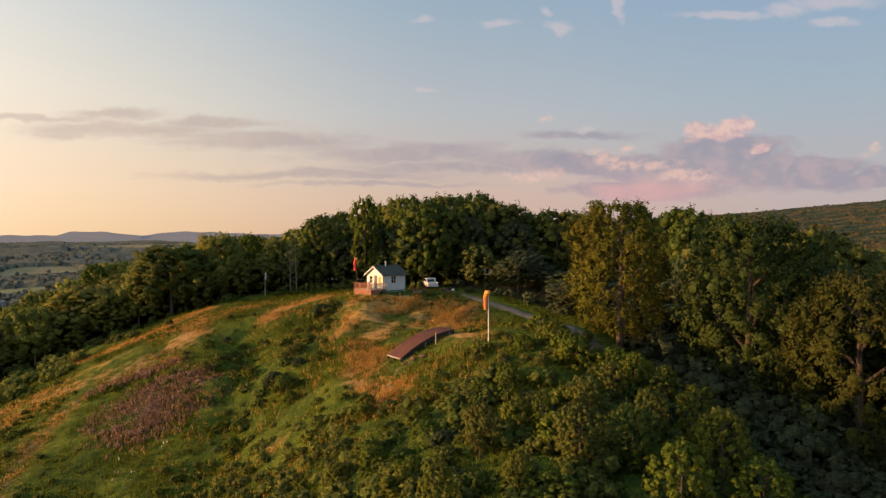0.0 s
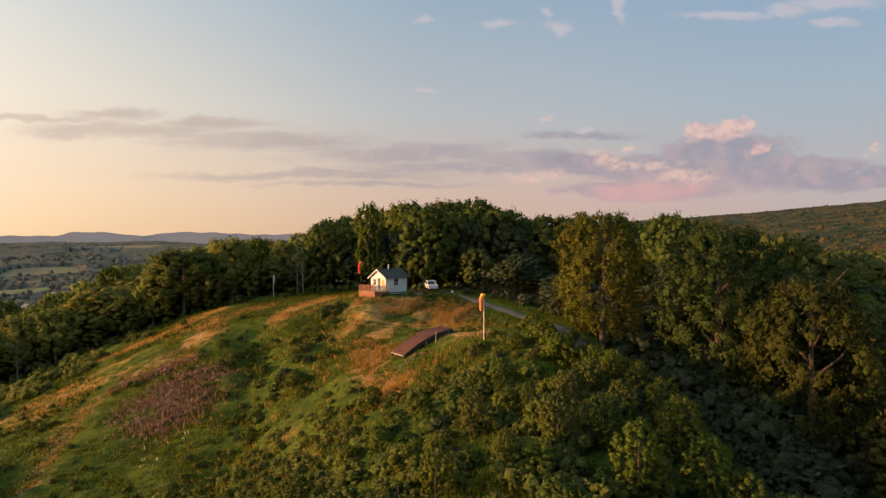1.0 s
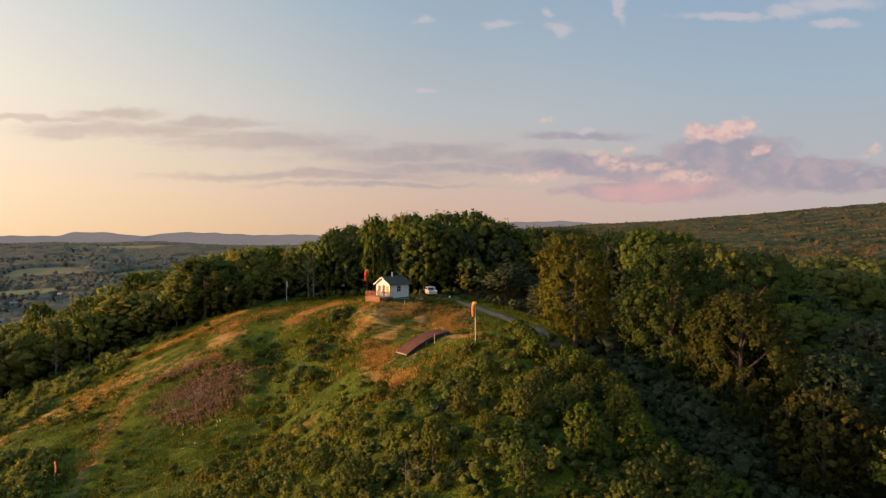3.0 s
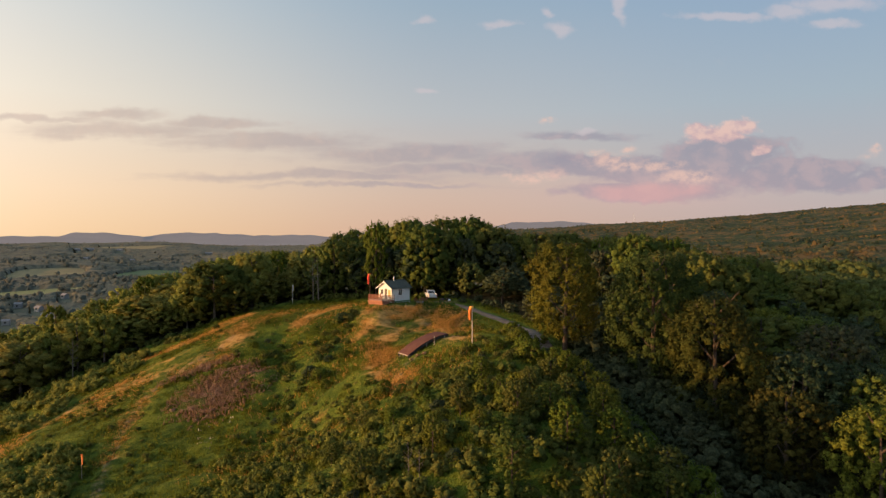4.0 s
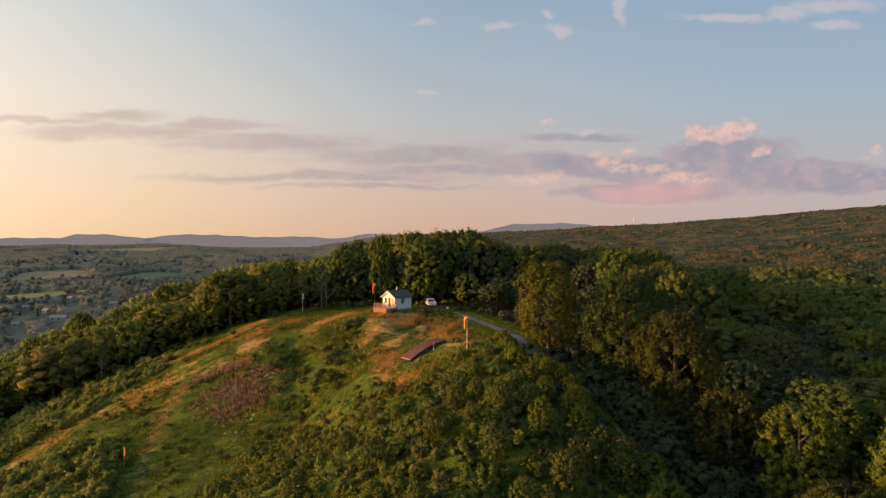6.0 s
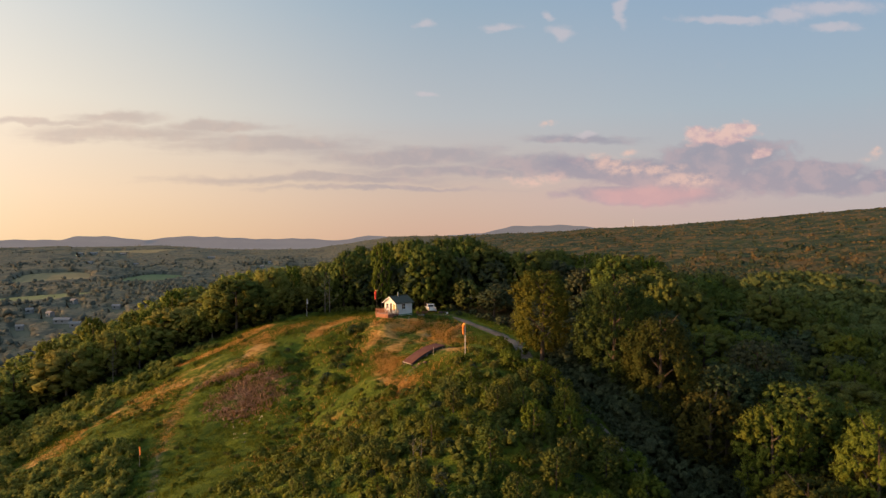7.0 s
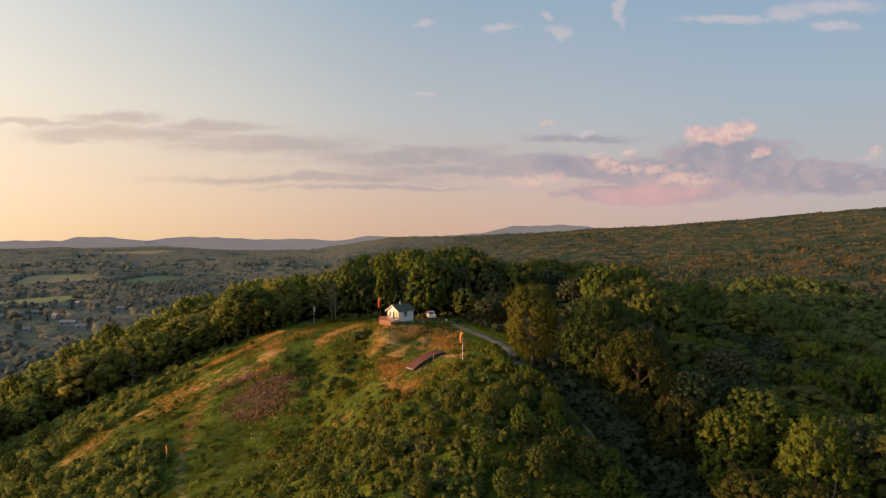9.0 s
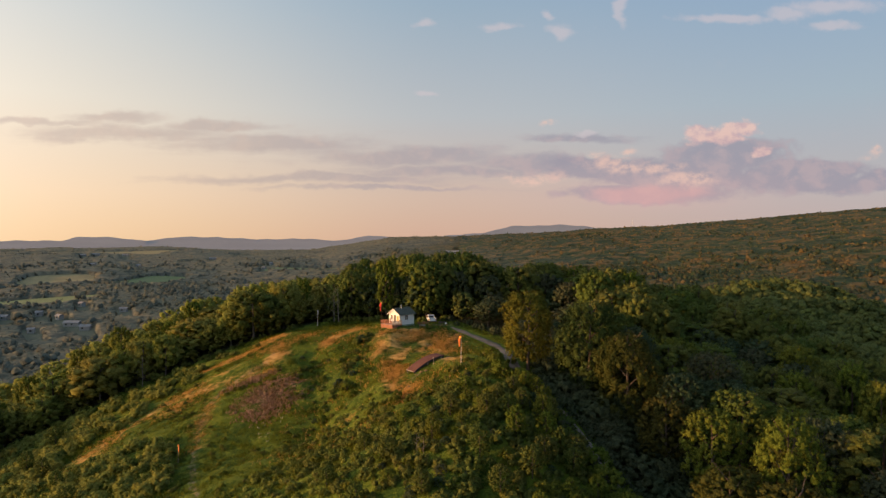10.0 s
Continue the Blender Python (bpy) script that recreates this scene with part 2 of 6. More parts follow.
# wall and roof greys with the distance haze mixed into the colour
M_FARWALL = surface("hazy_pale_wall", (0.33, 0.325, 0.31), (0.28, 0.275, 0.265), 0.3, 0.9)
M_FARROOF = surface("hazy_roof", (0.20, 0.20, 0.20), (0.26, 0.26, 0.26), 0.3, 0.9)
M_TRUCK = surface("white_car_paint", (0.78, 0.78, 0.78), (0.72, 0.72, 0.72), 1, 0.25, 0, 0.5, 0.02, 0.002)
M_RUBBER = surface("rubber", (0.02, 0.02, 0.02), (0.035, 0.035, 0.035), 5, 0.85)
M_LAMP = surface("red_lens", (0.45, 0.02, 0.02), (0.5, 0.03, 0.03), 5, 0.2, 0, 0.5)
M_BLACK = surface("black_trim", (0.03, 0.03, 0.03), (0.05, 0.05, 0.05), 5, 0.5)
M_STONE = surface("stone", (0.26, 0.23, 0.20), (0.40, 0.36, 0.32), 2, 0.9, 0, 0.2, 0.6, 0.04, 12)
M_CLAY = surface("red_brown_earthenware", (0.20, 0.09, 0.06), (0.30, 0.15, 0.10), 3, 0.85)

m, t, b = material("dark_glass", 0.06, 0.0, 0.6)
b.inputs["Base Color"].default_value = (0.015, 0.018, 0.02, 1)
M_GLASS = m

# gravel road
m, t, b = material("gravel", 0.95, 0, 0.1)
p = position(t)
n1, n2 = noise_val(t, p, 0.5, 5), noise_val(t, p, 9.0, 4)
t.links.new(mix(t, (n1 * 0.6 + n2 * 0.4).step(0.35, 0.65), (0.11, 0.088, 0.066, 1), (0.20, 0.165, 0.130, 1)), b.inputs["Base Color"])
bump(t, b, n2, 0.6, 0.05)
M_GRAVEL = m

# hill ground: green turf, dry straw and bare pink earth by the cover attribute
m, t, b = material("hill_ground", 0.95, 0, 0.1)
p = position(t)
att = t.nodes.new("ShaderNodeAttribute")
att.attribute_name = "cover"
sc = t.nodes.new("ShaderNodeSeparateColor")
t.links.new(att.outputs["Color"], sc.inputs[0])
dry, bare, wood = (Val(t, o) for o in sc.outputs[:3])
n1, n2, n3 = noise_val(t, p, 0.12, 5), noise_val(t, p, 0.9, 5), noise_val(t, p, 6.0, 4)
turf = mix(t, (n1 * 0.5 + n2 * 0.5).step(0.38, 0.62), (0.038, 0.070, 0.008, 1), (0.116, 0.148, 0.015, 1))
straw = mix(t, n2.step(0.35, 0.65), (0.34, 0.190, 0.052, 1), (0.52, 0.315, 0.095, 1))
earth = mix(t, (n2 * 0.6 + n3 * 0.4).step(0.4, 0.6), (0.22, 0.145, 0.10, 1), (0.34, 0.23, 0.17, 1))
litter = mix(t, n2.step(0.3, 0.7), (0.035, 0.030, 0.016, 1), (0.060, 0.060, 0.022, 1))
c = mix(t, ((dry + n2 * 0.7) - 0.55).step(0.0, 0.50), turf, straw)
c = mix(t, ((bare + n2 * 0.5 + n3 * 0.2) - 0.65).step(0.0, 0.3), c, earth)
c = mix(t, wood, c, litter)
t.links.new(c, b.inputs["Base Color"])
bump(t, b, n2 * 0.5 + n3 * 0.5, 1.0, 0.75)
M_GROUND = m

# far valley: meadows and wood floor, muted in colour to carry the haze
m, t, b = material("far_land", 0.95, 0, 0.1)
p = position(t)
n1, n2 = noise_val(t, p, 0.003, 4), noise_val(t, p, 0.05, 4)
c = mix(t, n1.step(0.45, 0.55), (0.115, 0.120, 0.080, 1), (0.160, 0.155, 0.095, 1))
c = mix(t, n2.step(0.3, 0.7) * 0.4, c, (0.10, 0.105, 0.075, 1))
t.links.new(c, b.inputs["Base Color"])
M_FARLAND = m


def canopy_mat(name, valley, slope):
    """Woodland far off: valley stands grey-green with haze painted in, olive and bronze ones on the slope, crowns
    lighter and darker.
    """
    m, t, b = material(name, 0.9, 0, 0.05)
    p = position(t)
    sp = t.nodes.new("ShaderNodeSeparateXYZ")
    t.links.new(p, sp.inputs[0])
    big, stand_, crown = noise_val(t, p, 0.004, 4, 0.6), noise_val(t, p, 0.025, 4, 0.6), noise_val(t, p, 0.09, 3, 0.55)
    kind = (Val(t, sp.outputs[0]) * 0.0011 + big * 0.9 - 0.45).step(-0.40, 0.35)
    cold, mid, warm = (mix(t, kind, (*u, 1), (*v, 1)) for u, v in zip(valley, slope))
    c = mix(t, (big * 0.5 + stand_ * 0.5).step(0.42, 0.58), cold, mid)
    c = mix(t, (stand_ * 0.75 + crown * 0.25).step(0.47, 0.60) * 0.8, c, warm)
    isle = Val(t, t.nodes.new("ShaderNodeNewGeometry").outputs["Random Per Island"])
    c = mix(t, isle.step(0.5, 1.0) * 0.35, c, warm)
    c = mix(t, crown.step(0.56, 0.40) * 0.6, c, mix(t, 1.0, c, (0.5, 0.52, 0.55, 1), "MULTIPLY"))
    t.links.new(c, b.inputs["Base Color"])
    bump(t, b, crown, 0.3, 1.5)
    return m


# valley tones first, greyed to hold the haze; slope tones second
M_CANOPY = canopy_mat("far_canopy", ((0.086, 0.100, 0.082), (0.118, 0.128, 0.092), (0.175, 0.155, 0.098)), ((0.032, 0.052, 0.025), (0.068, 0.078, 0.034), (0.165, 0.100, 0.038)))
M_MEADOW = surface("pale_meadow", (0.20, 0.175, 0.09), (0.25, 0.215, 0.11), 0.01, 0.95, 0, 0.1, 0.1, 0.1, 0.2)
M_MEADOW_GREEN = surface("green_meadow", (0.135, 0.170, 0.075), (0.165, 0.195, 0.090), 0.01, 0.95, 0, 0.1, 0.1, 0.1, 0.2)
# distance haze is painted into this blue-grey
M_BLUEHILL = surface("haze_tinted_hills", (0.245, 0.268, 0.305), (0.270, 0.292, 0.325), 0.002, 1.0, 0, 0.0, 0.0, 0.1, 0.02)


# ---------------------------------------------------------------- mesh helpers
def quads(name, verts, faces, mat, smooth=False, normals=None):
    """A mesh from numpy arrays; every face has the same number of corners."""
    me = bpy.data.meshes.new(name)
    nv, (nf, k) = len(verts), faces.shape
    me.vertices.add(nv)
    me.vertices.foreach_set("co", np.ascontiguousarray(verts, dtype=np.float32).ravel())
    me.loops.add(nf * k)
    me.loops.foreach_set("vertex_index", np.ascontiguousarray(faces, dtype=np.int32).ravel())
    me.polygons.add(nf)
    me.polygons.foreach_set("loop_start", np.arange(0, nf * k, k, dtype=np.int32))
    me.polygons.foreach_set("loop_total", np.full(nf, k, dtype=np.int32))
    if smooth:
        me.polygons.foreach_set("use_smooth", np.ones(nf, dtype=bool))
    me.update(calc_edges=True)
    me.validate()
    me.materials.append(mat)
    if normals is not None:
        me.normals_split_custom_set_from_vertices(normals.tolist())
    return me


def part(name, bm, mat, parent=None, label=""):
    """Links a bmesh as one mesh object, under a thing or a part."""
    me = bpy.data.meshes.new(name)
    bm.to_mesh(me)
    bm.free()
    me.materials.append(mat)
    ob = new(name, me)
    ob.parent = parent
    return tagged(ob, label)


def mesh_part(name, me, parent=None, label=""):
    ob = new(name, me)
    ob.parent = parent
    return tagged(ob, label)


def thing(name, m, label, category, group="", kind=""):
    ob = new(name)
    ob.empty_display_size = 0.2
    ob.matrix_basis = m
    return tagged(ob, label, category, group, kind)


def box(bm, x0, x1, y0, y1, z0, z1, bevel=0.0):
    r = bmesh.ops.create_cube(bm, size=1.0, matrix=Matrix.LocRotScale(((x0 + x1) / 2, (y0 + y1) / 2, (z0 + z1) / 2), None, (x1 - x0, y1 - y0, z1 - z0)))
    if bevel:
        es = list({e for v in r["verts"] for e in v.link_edges})
        bmesh.ops.bevel(bm, geom=es, offset=bevel, segments=1, affect="EDGES")
    return bm


def boxed(*args, **kw):
    return box(bmesh.new(), *args, **kw)


def tube(bm, a, b, r0, r1, n=8):
    """A tapered rod from a to b."""
    a, b = Vector(a), Vector(b)
    d = b - a
    m = Matrix.Translation((a + b) / 2) @ d.to_track_quat("Z", "Y").to_matrix().to_4x4()
    bmesh.ops.create_cone(bm, cap_ends=True, segments=n, radius1=r0, radius2=r1, depth=d.length, matrix=m)
    return bm


def prism(bm, profile, axis_len, m=None):
    """Extrudes a closed profile of (x, z) along y."""
    vs0 = [bm.verts.new((x, 0, z)) for x, z in profile]
    vs1 = [bm.verts.new((x, axis_len, z)) for x, z in profile]
    n = len(profile)
    bm.faces.new(vs0)
    bm.faces.new(list(reversed(vs1)))
    for i in range(n):
        bm.faces.new((vs0[i], vs1[i], vs1[(i + 1) % n], vs0[(i + 1) % n]))
    if m is not None:
        bmesh.ops.transform(bm, matrix=m, verts=vs0 + vs1)
    bmesh.ops.recalc_face_normals(bm, faces=bm.faces[:])
    return bm


# ---------------------------------------------------------------- the lie of the land
# broad swells on a 50 m grid, rows from south to north
SWELLS = np.array([
    [-0.4, -3.2, -4.4, 0.9, -0.2, 0.4, 0.9],
    [0.3, 1.8, -1.7, 14.3, 4.8, 0.9, 3.2],
    [-5.9, 10.5, -0.2, 9.7, 8.4, 3.0, 5.6],
    [-8.1, -0.1, 7.2, 11.5, 7.8, 3.7, 3.5],
    [8.1, 8.1, 12.6, 7.5, 14.8, 5.1, 4.6],
    [-5.4, 8.2, 11.5, 4.8, 11.1, 0.7, 19.5],
    [-9.1, -0.9, 2.0, 2.0, 2.7, 2.0, 17.9]])
# knolls and hollows: x, y, breadth, height
KNOLLS = [(-30, 62, 12, -3.5), (-16, 50, 9, -2.0), (9, 60, 12, 3.9), (-40, 102, 12, 2.0), (8, 30, 12, 5.4), (30, 35, 14, -2.1), (-4, 105, 14, 0.9), (2, 72, 9, -0.7),
          (-12, 97.5, 5, 1.3), (-1.5, 65.8, 3.5, 0.6), (1, 110, 9, -1.0), (14, 88, 10, -1.2), (-6, 63, 4, -0.5), (31, 27, 10, -3.6)]


def smooth(a, b, x):
    u = np.clip((x - a) / (b - a), 0, 1)
    return u * u * (3 - 2 * u)


def far_land(x, y):
    r, az = np.hypot(x, y), np.degrees(np.arctan2(x, y))
    ridge = np.interp(az, [-180, -60, -42, -32, -25, -18, -12, -5, 2, 8, 14, 20, 27, 36, 50, 90, 180],
                      [40, -24, -18, -12, -10, -26, -22, 34, 36, 50, 70, 80, 102, 137, 156, 110, 40])
    top = np.interp(az, [-180, -20, 0, 15, 60, 180], [3200, 3100, 2600, 2700, 2700, 3200])
    floor = np.interp(az, [-180, -12, 4, 16, 60, 180], [-60, -58, -50, -34, -30, -60])
    u = np.clip((r - 420) / (top - 420), 0, 1.5)
    rise = np.where(az > 2, u ** 1.15, smooth(0.25, 1.0, u))
    z = floor + (ridge - floor) * np.where(u < 1, rise, 1 - 0.4 * (u - 1))
    roll = np.sin(x * 0.006 + 1) * np.cos(y * 0.0052) * 7 + np.sin(x * 0.013 + y * 0.009) * 4
    return z + roll * smooth(350, 900, r) * (1 - 0.6 * smooth(1800, 2800, r))


def rills(x, y):
    """Wandering rills and ribs that run down the grassy slopes, about -1.5 to 1.5."""
    ac, al = x * 0.8 - y * 0.6, x * 0.6 + y * 0.8
    ac = ac + 3.0 * np.sin(al * 0.071 + 0.4) + 1.6 * np.sin(al * 0.17 + ac * 0.11) + 0.8 * np.sin(al * 0.31 - ac * 0.23)
    return np.sin(ac * 0.46) * (0.5 + 0.5 * np.sin(al * 0.16 + ac * 0.27)) + 0.6 * np.sin(ac * 0.97 + 1.3) * (0.5 + 0.5 * np.sin(al * 0.11 - ac * 0.19 + 2)) + 0.25 * np.sin(ac * 2.3) * np.sin(al * 0.4)


def ground_z(x, y):
    x, y = np.asarray(x, float), np.asarray(y, float)
    z = np.full(x.shape, -45.0)
    for j in range(7):
        for i in range(7):
            z = z + SWELLS[j, i] * np.exp(-((x - (i * 50 - 150)) ** 2 + (y - (j * 50 - 60)) ** 2) / (2 * 44.0 ** 2))
    for kx, ky, s, h in KNOLLS:
        z = z + h * np.exp(-((x - kx) ** 2 + (y - ky) ** 2) / (2 * s * s))
    grassy = smooth(-75, -62, x) * (1 - smooth(4, 10, x)) * smooth(25, 35, y) * (1 - smooth(97, 104, y - 0.12 * x)) * smooth(6, 10, np.hypot(x + 11, y - 99)) * smooth(4, 8, np.hypot(x + 1.5, y - 67.5))
    z = z + 0.09 * rills(x, y) * grassy
    z = z - 1.5 * np.exp(-(near_line(GULLY_PTS, x, y) / 3.4) ** 2) + 0.8 * np.exp(-(near_line(RIB_PTS, x, y) / 3.2) ** 2)
    f = smooth(200, 420, np.hypot(x, y - 80))
    return z * (1 - f) + far_land(x, y) * f


def gz(x, y):
    return float(ground_z(x, y))


ROAD = [(3.4, 101.5), (6.4, 96.2), (10.0, 91.0), (12.9, 85.5), (14.3, 76), (13.9, 66.5), (14.0, 60), (14.3, 56.3), (16.0, 51.2), (19.0, 44.6), (21.2, 39), (22.6, 33), (24.3, 27), (26, 18), (28, 5), (31, -15), (34, -40), (36, -70)]
TRACK = [(-40.5, 105), (-39.2, 93.0), (-41.8, 88.6), (-44.6, 85.4), (-47.4, 81), (-47.4, 74.7), (-46.0, 67.4), (-43.8, 60), (-40.5, 50.9), (-35.9, 40.8), (-33, 30)]
STRIP = [(-69, 63), (-67, 67), (-66, 73), (-62.9, 78.8), (-59.7, 84.5), (-53.5, 85.6), (-47.2, 85.5), (-39.9, 86.5), (-36.5, 84.5)]


def along(line, step=0.7):
    """Evenly spaced points of a smooth line through the given ones."""
    pts = np.array(line, float)
    ext = np.vstack([2 * pts[0] - pts[1], pts, 2 * pts[-1] - pts[-2]])
    out = []
    for i in range(1, len(ext) - 2):
        p0, p1, p2, p3 = ext[i - 1:i + 3]
        n = max(2, int(np.linalg.norm(p2 - p1) / step))
        for u in np.linspace(0, 1, n, endpoint=False):
            out.append(0.5 * (2 * p1 + (p2 - p0) * u + (2 * p0 - 5 * p1 + 4 * p2 - p3) * u * u + (3 * p1 - p0 - 3 * p2 + p3) * u ** 3))
    return np.array(out)


ROAD_PTS, TRACK_PTS = along(ROAD), along(TRACK)


def near_line(pts, x, y):
    """Distance of places from a line of points."""
    x, y = np.asarray(x, float), np.asarray(y, float)
    if x.ndim == 0:
        return np.min(np.hypot(x - pts[:, 0], y - pts[:, 1]))
    best = np.full(x.shape, 1e9)
    for px, py in pts[::2]:
        best = np.minimum(best, np.hypot(x - px, y - py))
    return best


GULLY_PTS = along([(-29.5, 92), (-27, 85), (-24, 78), (-23, 70), (-22, 62), (-22, 54)], 2.0)
RIB_PTS = along([(-12.5, 92), (-12, 84), (-12, 76), (-11, 68), (-9.5, 61)], 2.0)


def blob(x, y, cx, cy, a, b, turn=0.0):
    c, s = math.cos(radians(turn)), math.sin(radians(turn))
    u, v = (x - cx) * c + (y - cy) * s, -(x - cx) * s + (y - cy) * c
    return np.exp(-((u / a) ** 2 + (v / b) ** 2))


DRY_BANDS = [(along(line, 1.0), half, much) for line, half, much in (
    ([(-57, 97), (-51.9, 98.6), (-48, 99.5), (-44.5, 101.9), (-42.5, 104.5), (-39, 110)], 1.5, 1.0),
    ([(-27, 96), (-24.4, 100.4), (-22, 102.5), (-19.0, 106.2)], 1.7, 1.0),
    ([(-11.8, 98), (-13.4, 91.4), (-12.2, 86), (-13.8, 80)], 1.8, 0.75), ([(-8.3, 95.1), (-9.8, 88), (-7.2, 82), (-9.6, 76.6), (-8.3, 70.4), (-8, 64.3), (-5.4, 58), (-4.9, 54)], 2.3, 0.8),
    ([(-5.5, 97), (-3.2, 88), (-4.0, 79)], 2.0, 0.7), (STRIP, 3.4, 0.46), (TRACK[2:8], 2.4, 0.42))]
DRY_SPOTS = ((-3.5, 92.5, 9, 6, 0, 0.80), (1.5, 86, 5, 9, 0, 0.80), (-10, 86, 6, 7, 0, 0.45), (3, 79, 3.5, 5, 0, 0.6), (-42, 107.5, 5, 3, 30, 0.85), (-37.6, 92.5, 3, 4.5, 0, 0.85), (-40, 99, 7, 5, 20, 0.5), (-7.5, 67.5, 2.2, 5, 0, 0.62),
             (3, 66, 2.5, 3, 0, 0.8), (-5, 59.5, 3, 4, 0, 0.55), (-58, 87, 7, 2, 35, 0.5), (-50, 91, 8, 2.5, 20, 0.45), (-33, 104, 6, 3, 20, 0.5), (-56, 80, 6, 4, 30, 0.5), (-16, 58.5, 2, 2, 0, 0.6), (-22, 50, 1.8, 2.4, 0, 0.55))


def dryness(x, y):
    d = 0.0
    for pts, half, much in DRY_BANDS:
        d = np.maximum(d, much * np.exp(-(near_line(pts, x, y) / half) ** 2))
    for cx, cy, a, b_, turn, much in DRY_SPOTS:
        d = np.maximum(d, much * blob(x, y, cx, cy, a, b_, turn))
    patch = np.sin(x * 1.3 + 1.1 * np.sin(y * 0.9)) * np.sin(y * 1.1 + 1.4 * np.sin(x * 0.7 + 1)) + 0.6 * np.sin(x * 2.9 + y * 1.7) * np.sin(y * 2.3 - x * 1.1)
    return np.clip(d * (0.82 + 0.22 * np.clip(rills(x, y) + 0.3, -1, 1) + 0.34 * patch), 0, 1)


STRIP_PTS = along(STRIP, 1.0)


def heathy(x, y):
    """Where the dead pinkish brush grows."""
    return np.maximum(blob(x, y, -34.5, 75.5, 7.6, 7.0, 30), 0.9 * blob(x, y, -41, 84, 6.5, 1.6, 20))


def bareness(x, y):
    d = 0.42 * heathy(x, y)
    for args in ((4, 92, 3, 8), (1, 104.5, 6, 2.5), (-1, 86, 3, 5), (1.2, 66.8, 2.6, 1.4), (-3.6, 63.2, 2.2, 1.0), (-5, 60, 1.5, 2.5)):
        d = np.maximum(d, 0.45 * blob(x, y, *args))
    d = np.maximum(d, 0.36 * np.exp(-(near_line(STRIP_PTS, x, y) / 2.5) ** 2))
    return np.maximum(d, 0.44 * np.exp(-(near_line(TRACK_PTS, x, y) / 1.5) ** 2))


EDGE_X = [-260, -105, -79, -45, -33, -20, -8, 3, 7, 10, 14, 18, 21, 25, 28, 300]
EDGE_Y = [40, 88, 104, 114, 122, 117, 113, 112.5, 105, 100, 95, 87, 79, 70, 60, -80]
ROAD_X, ROAD_Y = [31, 28, 26, 24, 21.4, 18.0, 14.4, 13.9], [-15, 5, 18, 28, 38, 47, 56, 66]


def forest(x, y):
    """True where tall trees grow on the hill."""
    x, y = np.asarray(x, float), np.asarray(y, float)
    behind = y > np.interp(x, EDGE_X, EDGE_Y)
    right = (x > np.interp(y, ROAD_Y, ROAD_X) + 4.5) & (y < 66) & (y > -70)
    left = (x < -120 + 0.0 * y) | ((x < -98) & (y > 60))
    return behind & (x < 28) | right | (x > 28) & (y >= 60) | left


# ---------------------------------------------------------------- ground
def build_ground():
    seg = 380
    rings = [0.0] + [0.9 * i for i in range(1, 140)]
    while rings[-1] < 3850:
        rings.append(rings[-1] * 1.045 + 0.4)
    rings = np.array(rings)
    ang = np.linspace(0, 2 * np.pi, seg, endpoint=False)
    R, A = np.meshgrid(rings, ang, indexing="ij")
    X, Y = R * np.sin(A), R * np.cos(A) + 70
    Z = ground_z(X, Y)
    rng = np.random.default_rng(5)
    bumps = np.zeros_like(Z)
    for k in range(26):
        f, th, ph = rng.uniform(0.25, 1.5), rng.uniform(0, np.pi), rng.uniform(0, 6.28, 2)
        u, v = X * np.cos(th) + Y * np.sin(th), -X * np.sin(th) + Y * np.cos(th)
        bumps += np.sin(u * f + ph[0]) * np.sin(v * f * 0.7 + ph[1]) / f ** 0.8
    calm = smooth(2.0, 6.0, near_line(ROAD_PTS, X, Y)) * (1 - smooth(110, 135, R)) * smooth(6, 11, np.hypot(X + 8, Y - 101)) * smooth(3, 6, np.hypot(X, Y - 108))
    Z = Z + bumps * 0.045 * calm
    n = len(rings)
    verts = np.stack([X, Y, Z], -1).reshape(-1, 3)
    i = np.arange(n - 1)[:, None] * seg + np.arange(seg)[None]
    j = np.arange(n - 1)[:, None] * seg + (np.arange(seg)[None] + 1) % seg
    faces = np.stack([i, j, j + seg, i + seg], -1).reshape(-1, 4)[seg:][:, ::-1]
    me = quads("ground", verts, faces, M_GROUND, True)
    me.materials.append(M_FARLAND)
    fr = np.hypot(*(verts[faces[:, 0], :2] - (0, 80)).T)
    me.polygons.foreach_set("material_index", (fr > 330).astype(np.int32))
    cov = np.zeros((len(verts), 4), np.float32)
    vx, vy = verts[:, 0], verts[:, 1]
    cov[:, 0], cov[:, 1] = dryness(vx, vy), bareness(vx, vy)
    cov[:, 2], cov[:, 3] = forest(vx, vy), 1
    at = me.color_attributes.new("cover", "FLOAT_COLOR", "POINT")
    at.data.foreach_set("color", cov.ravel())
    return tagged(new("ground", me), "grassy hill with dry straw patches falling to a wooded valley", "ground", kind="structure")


build_ground()


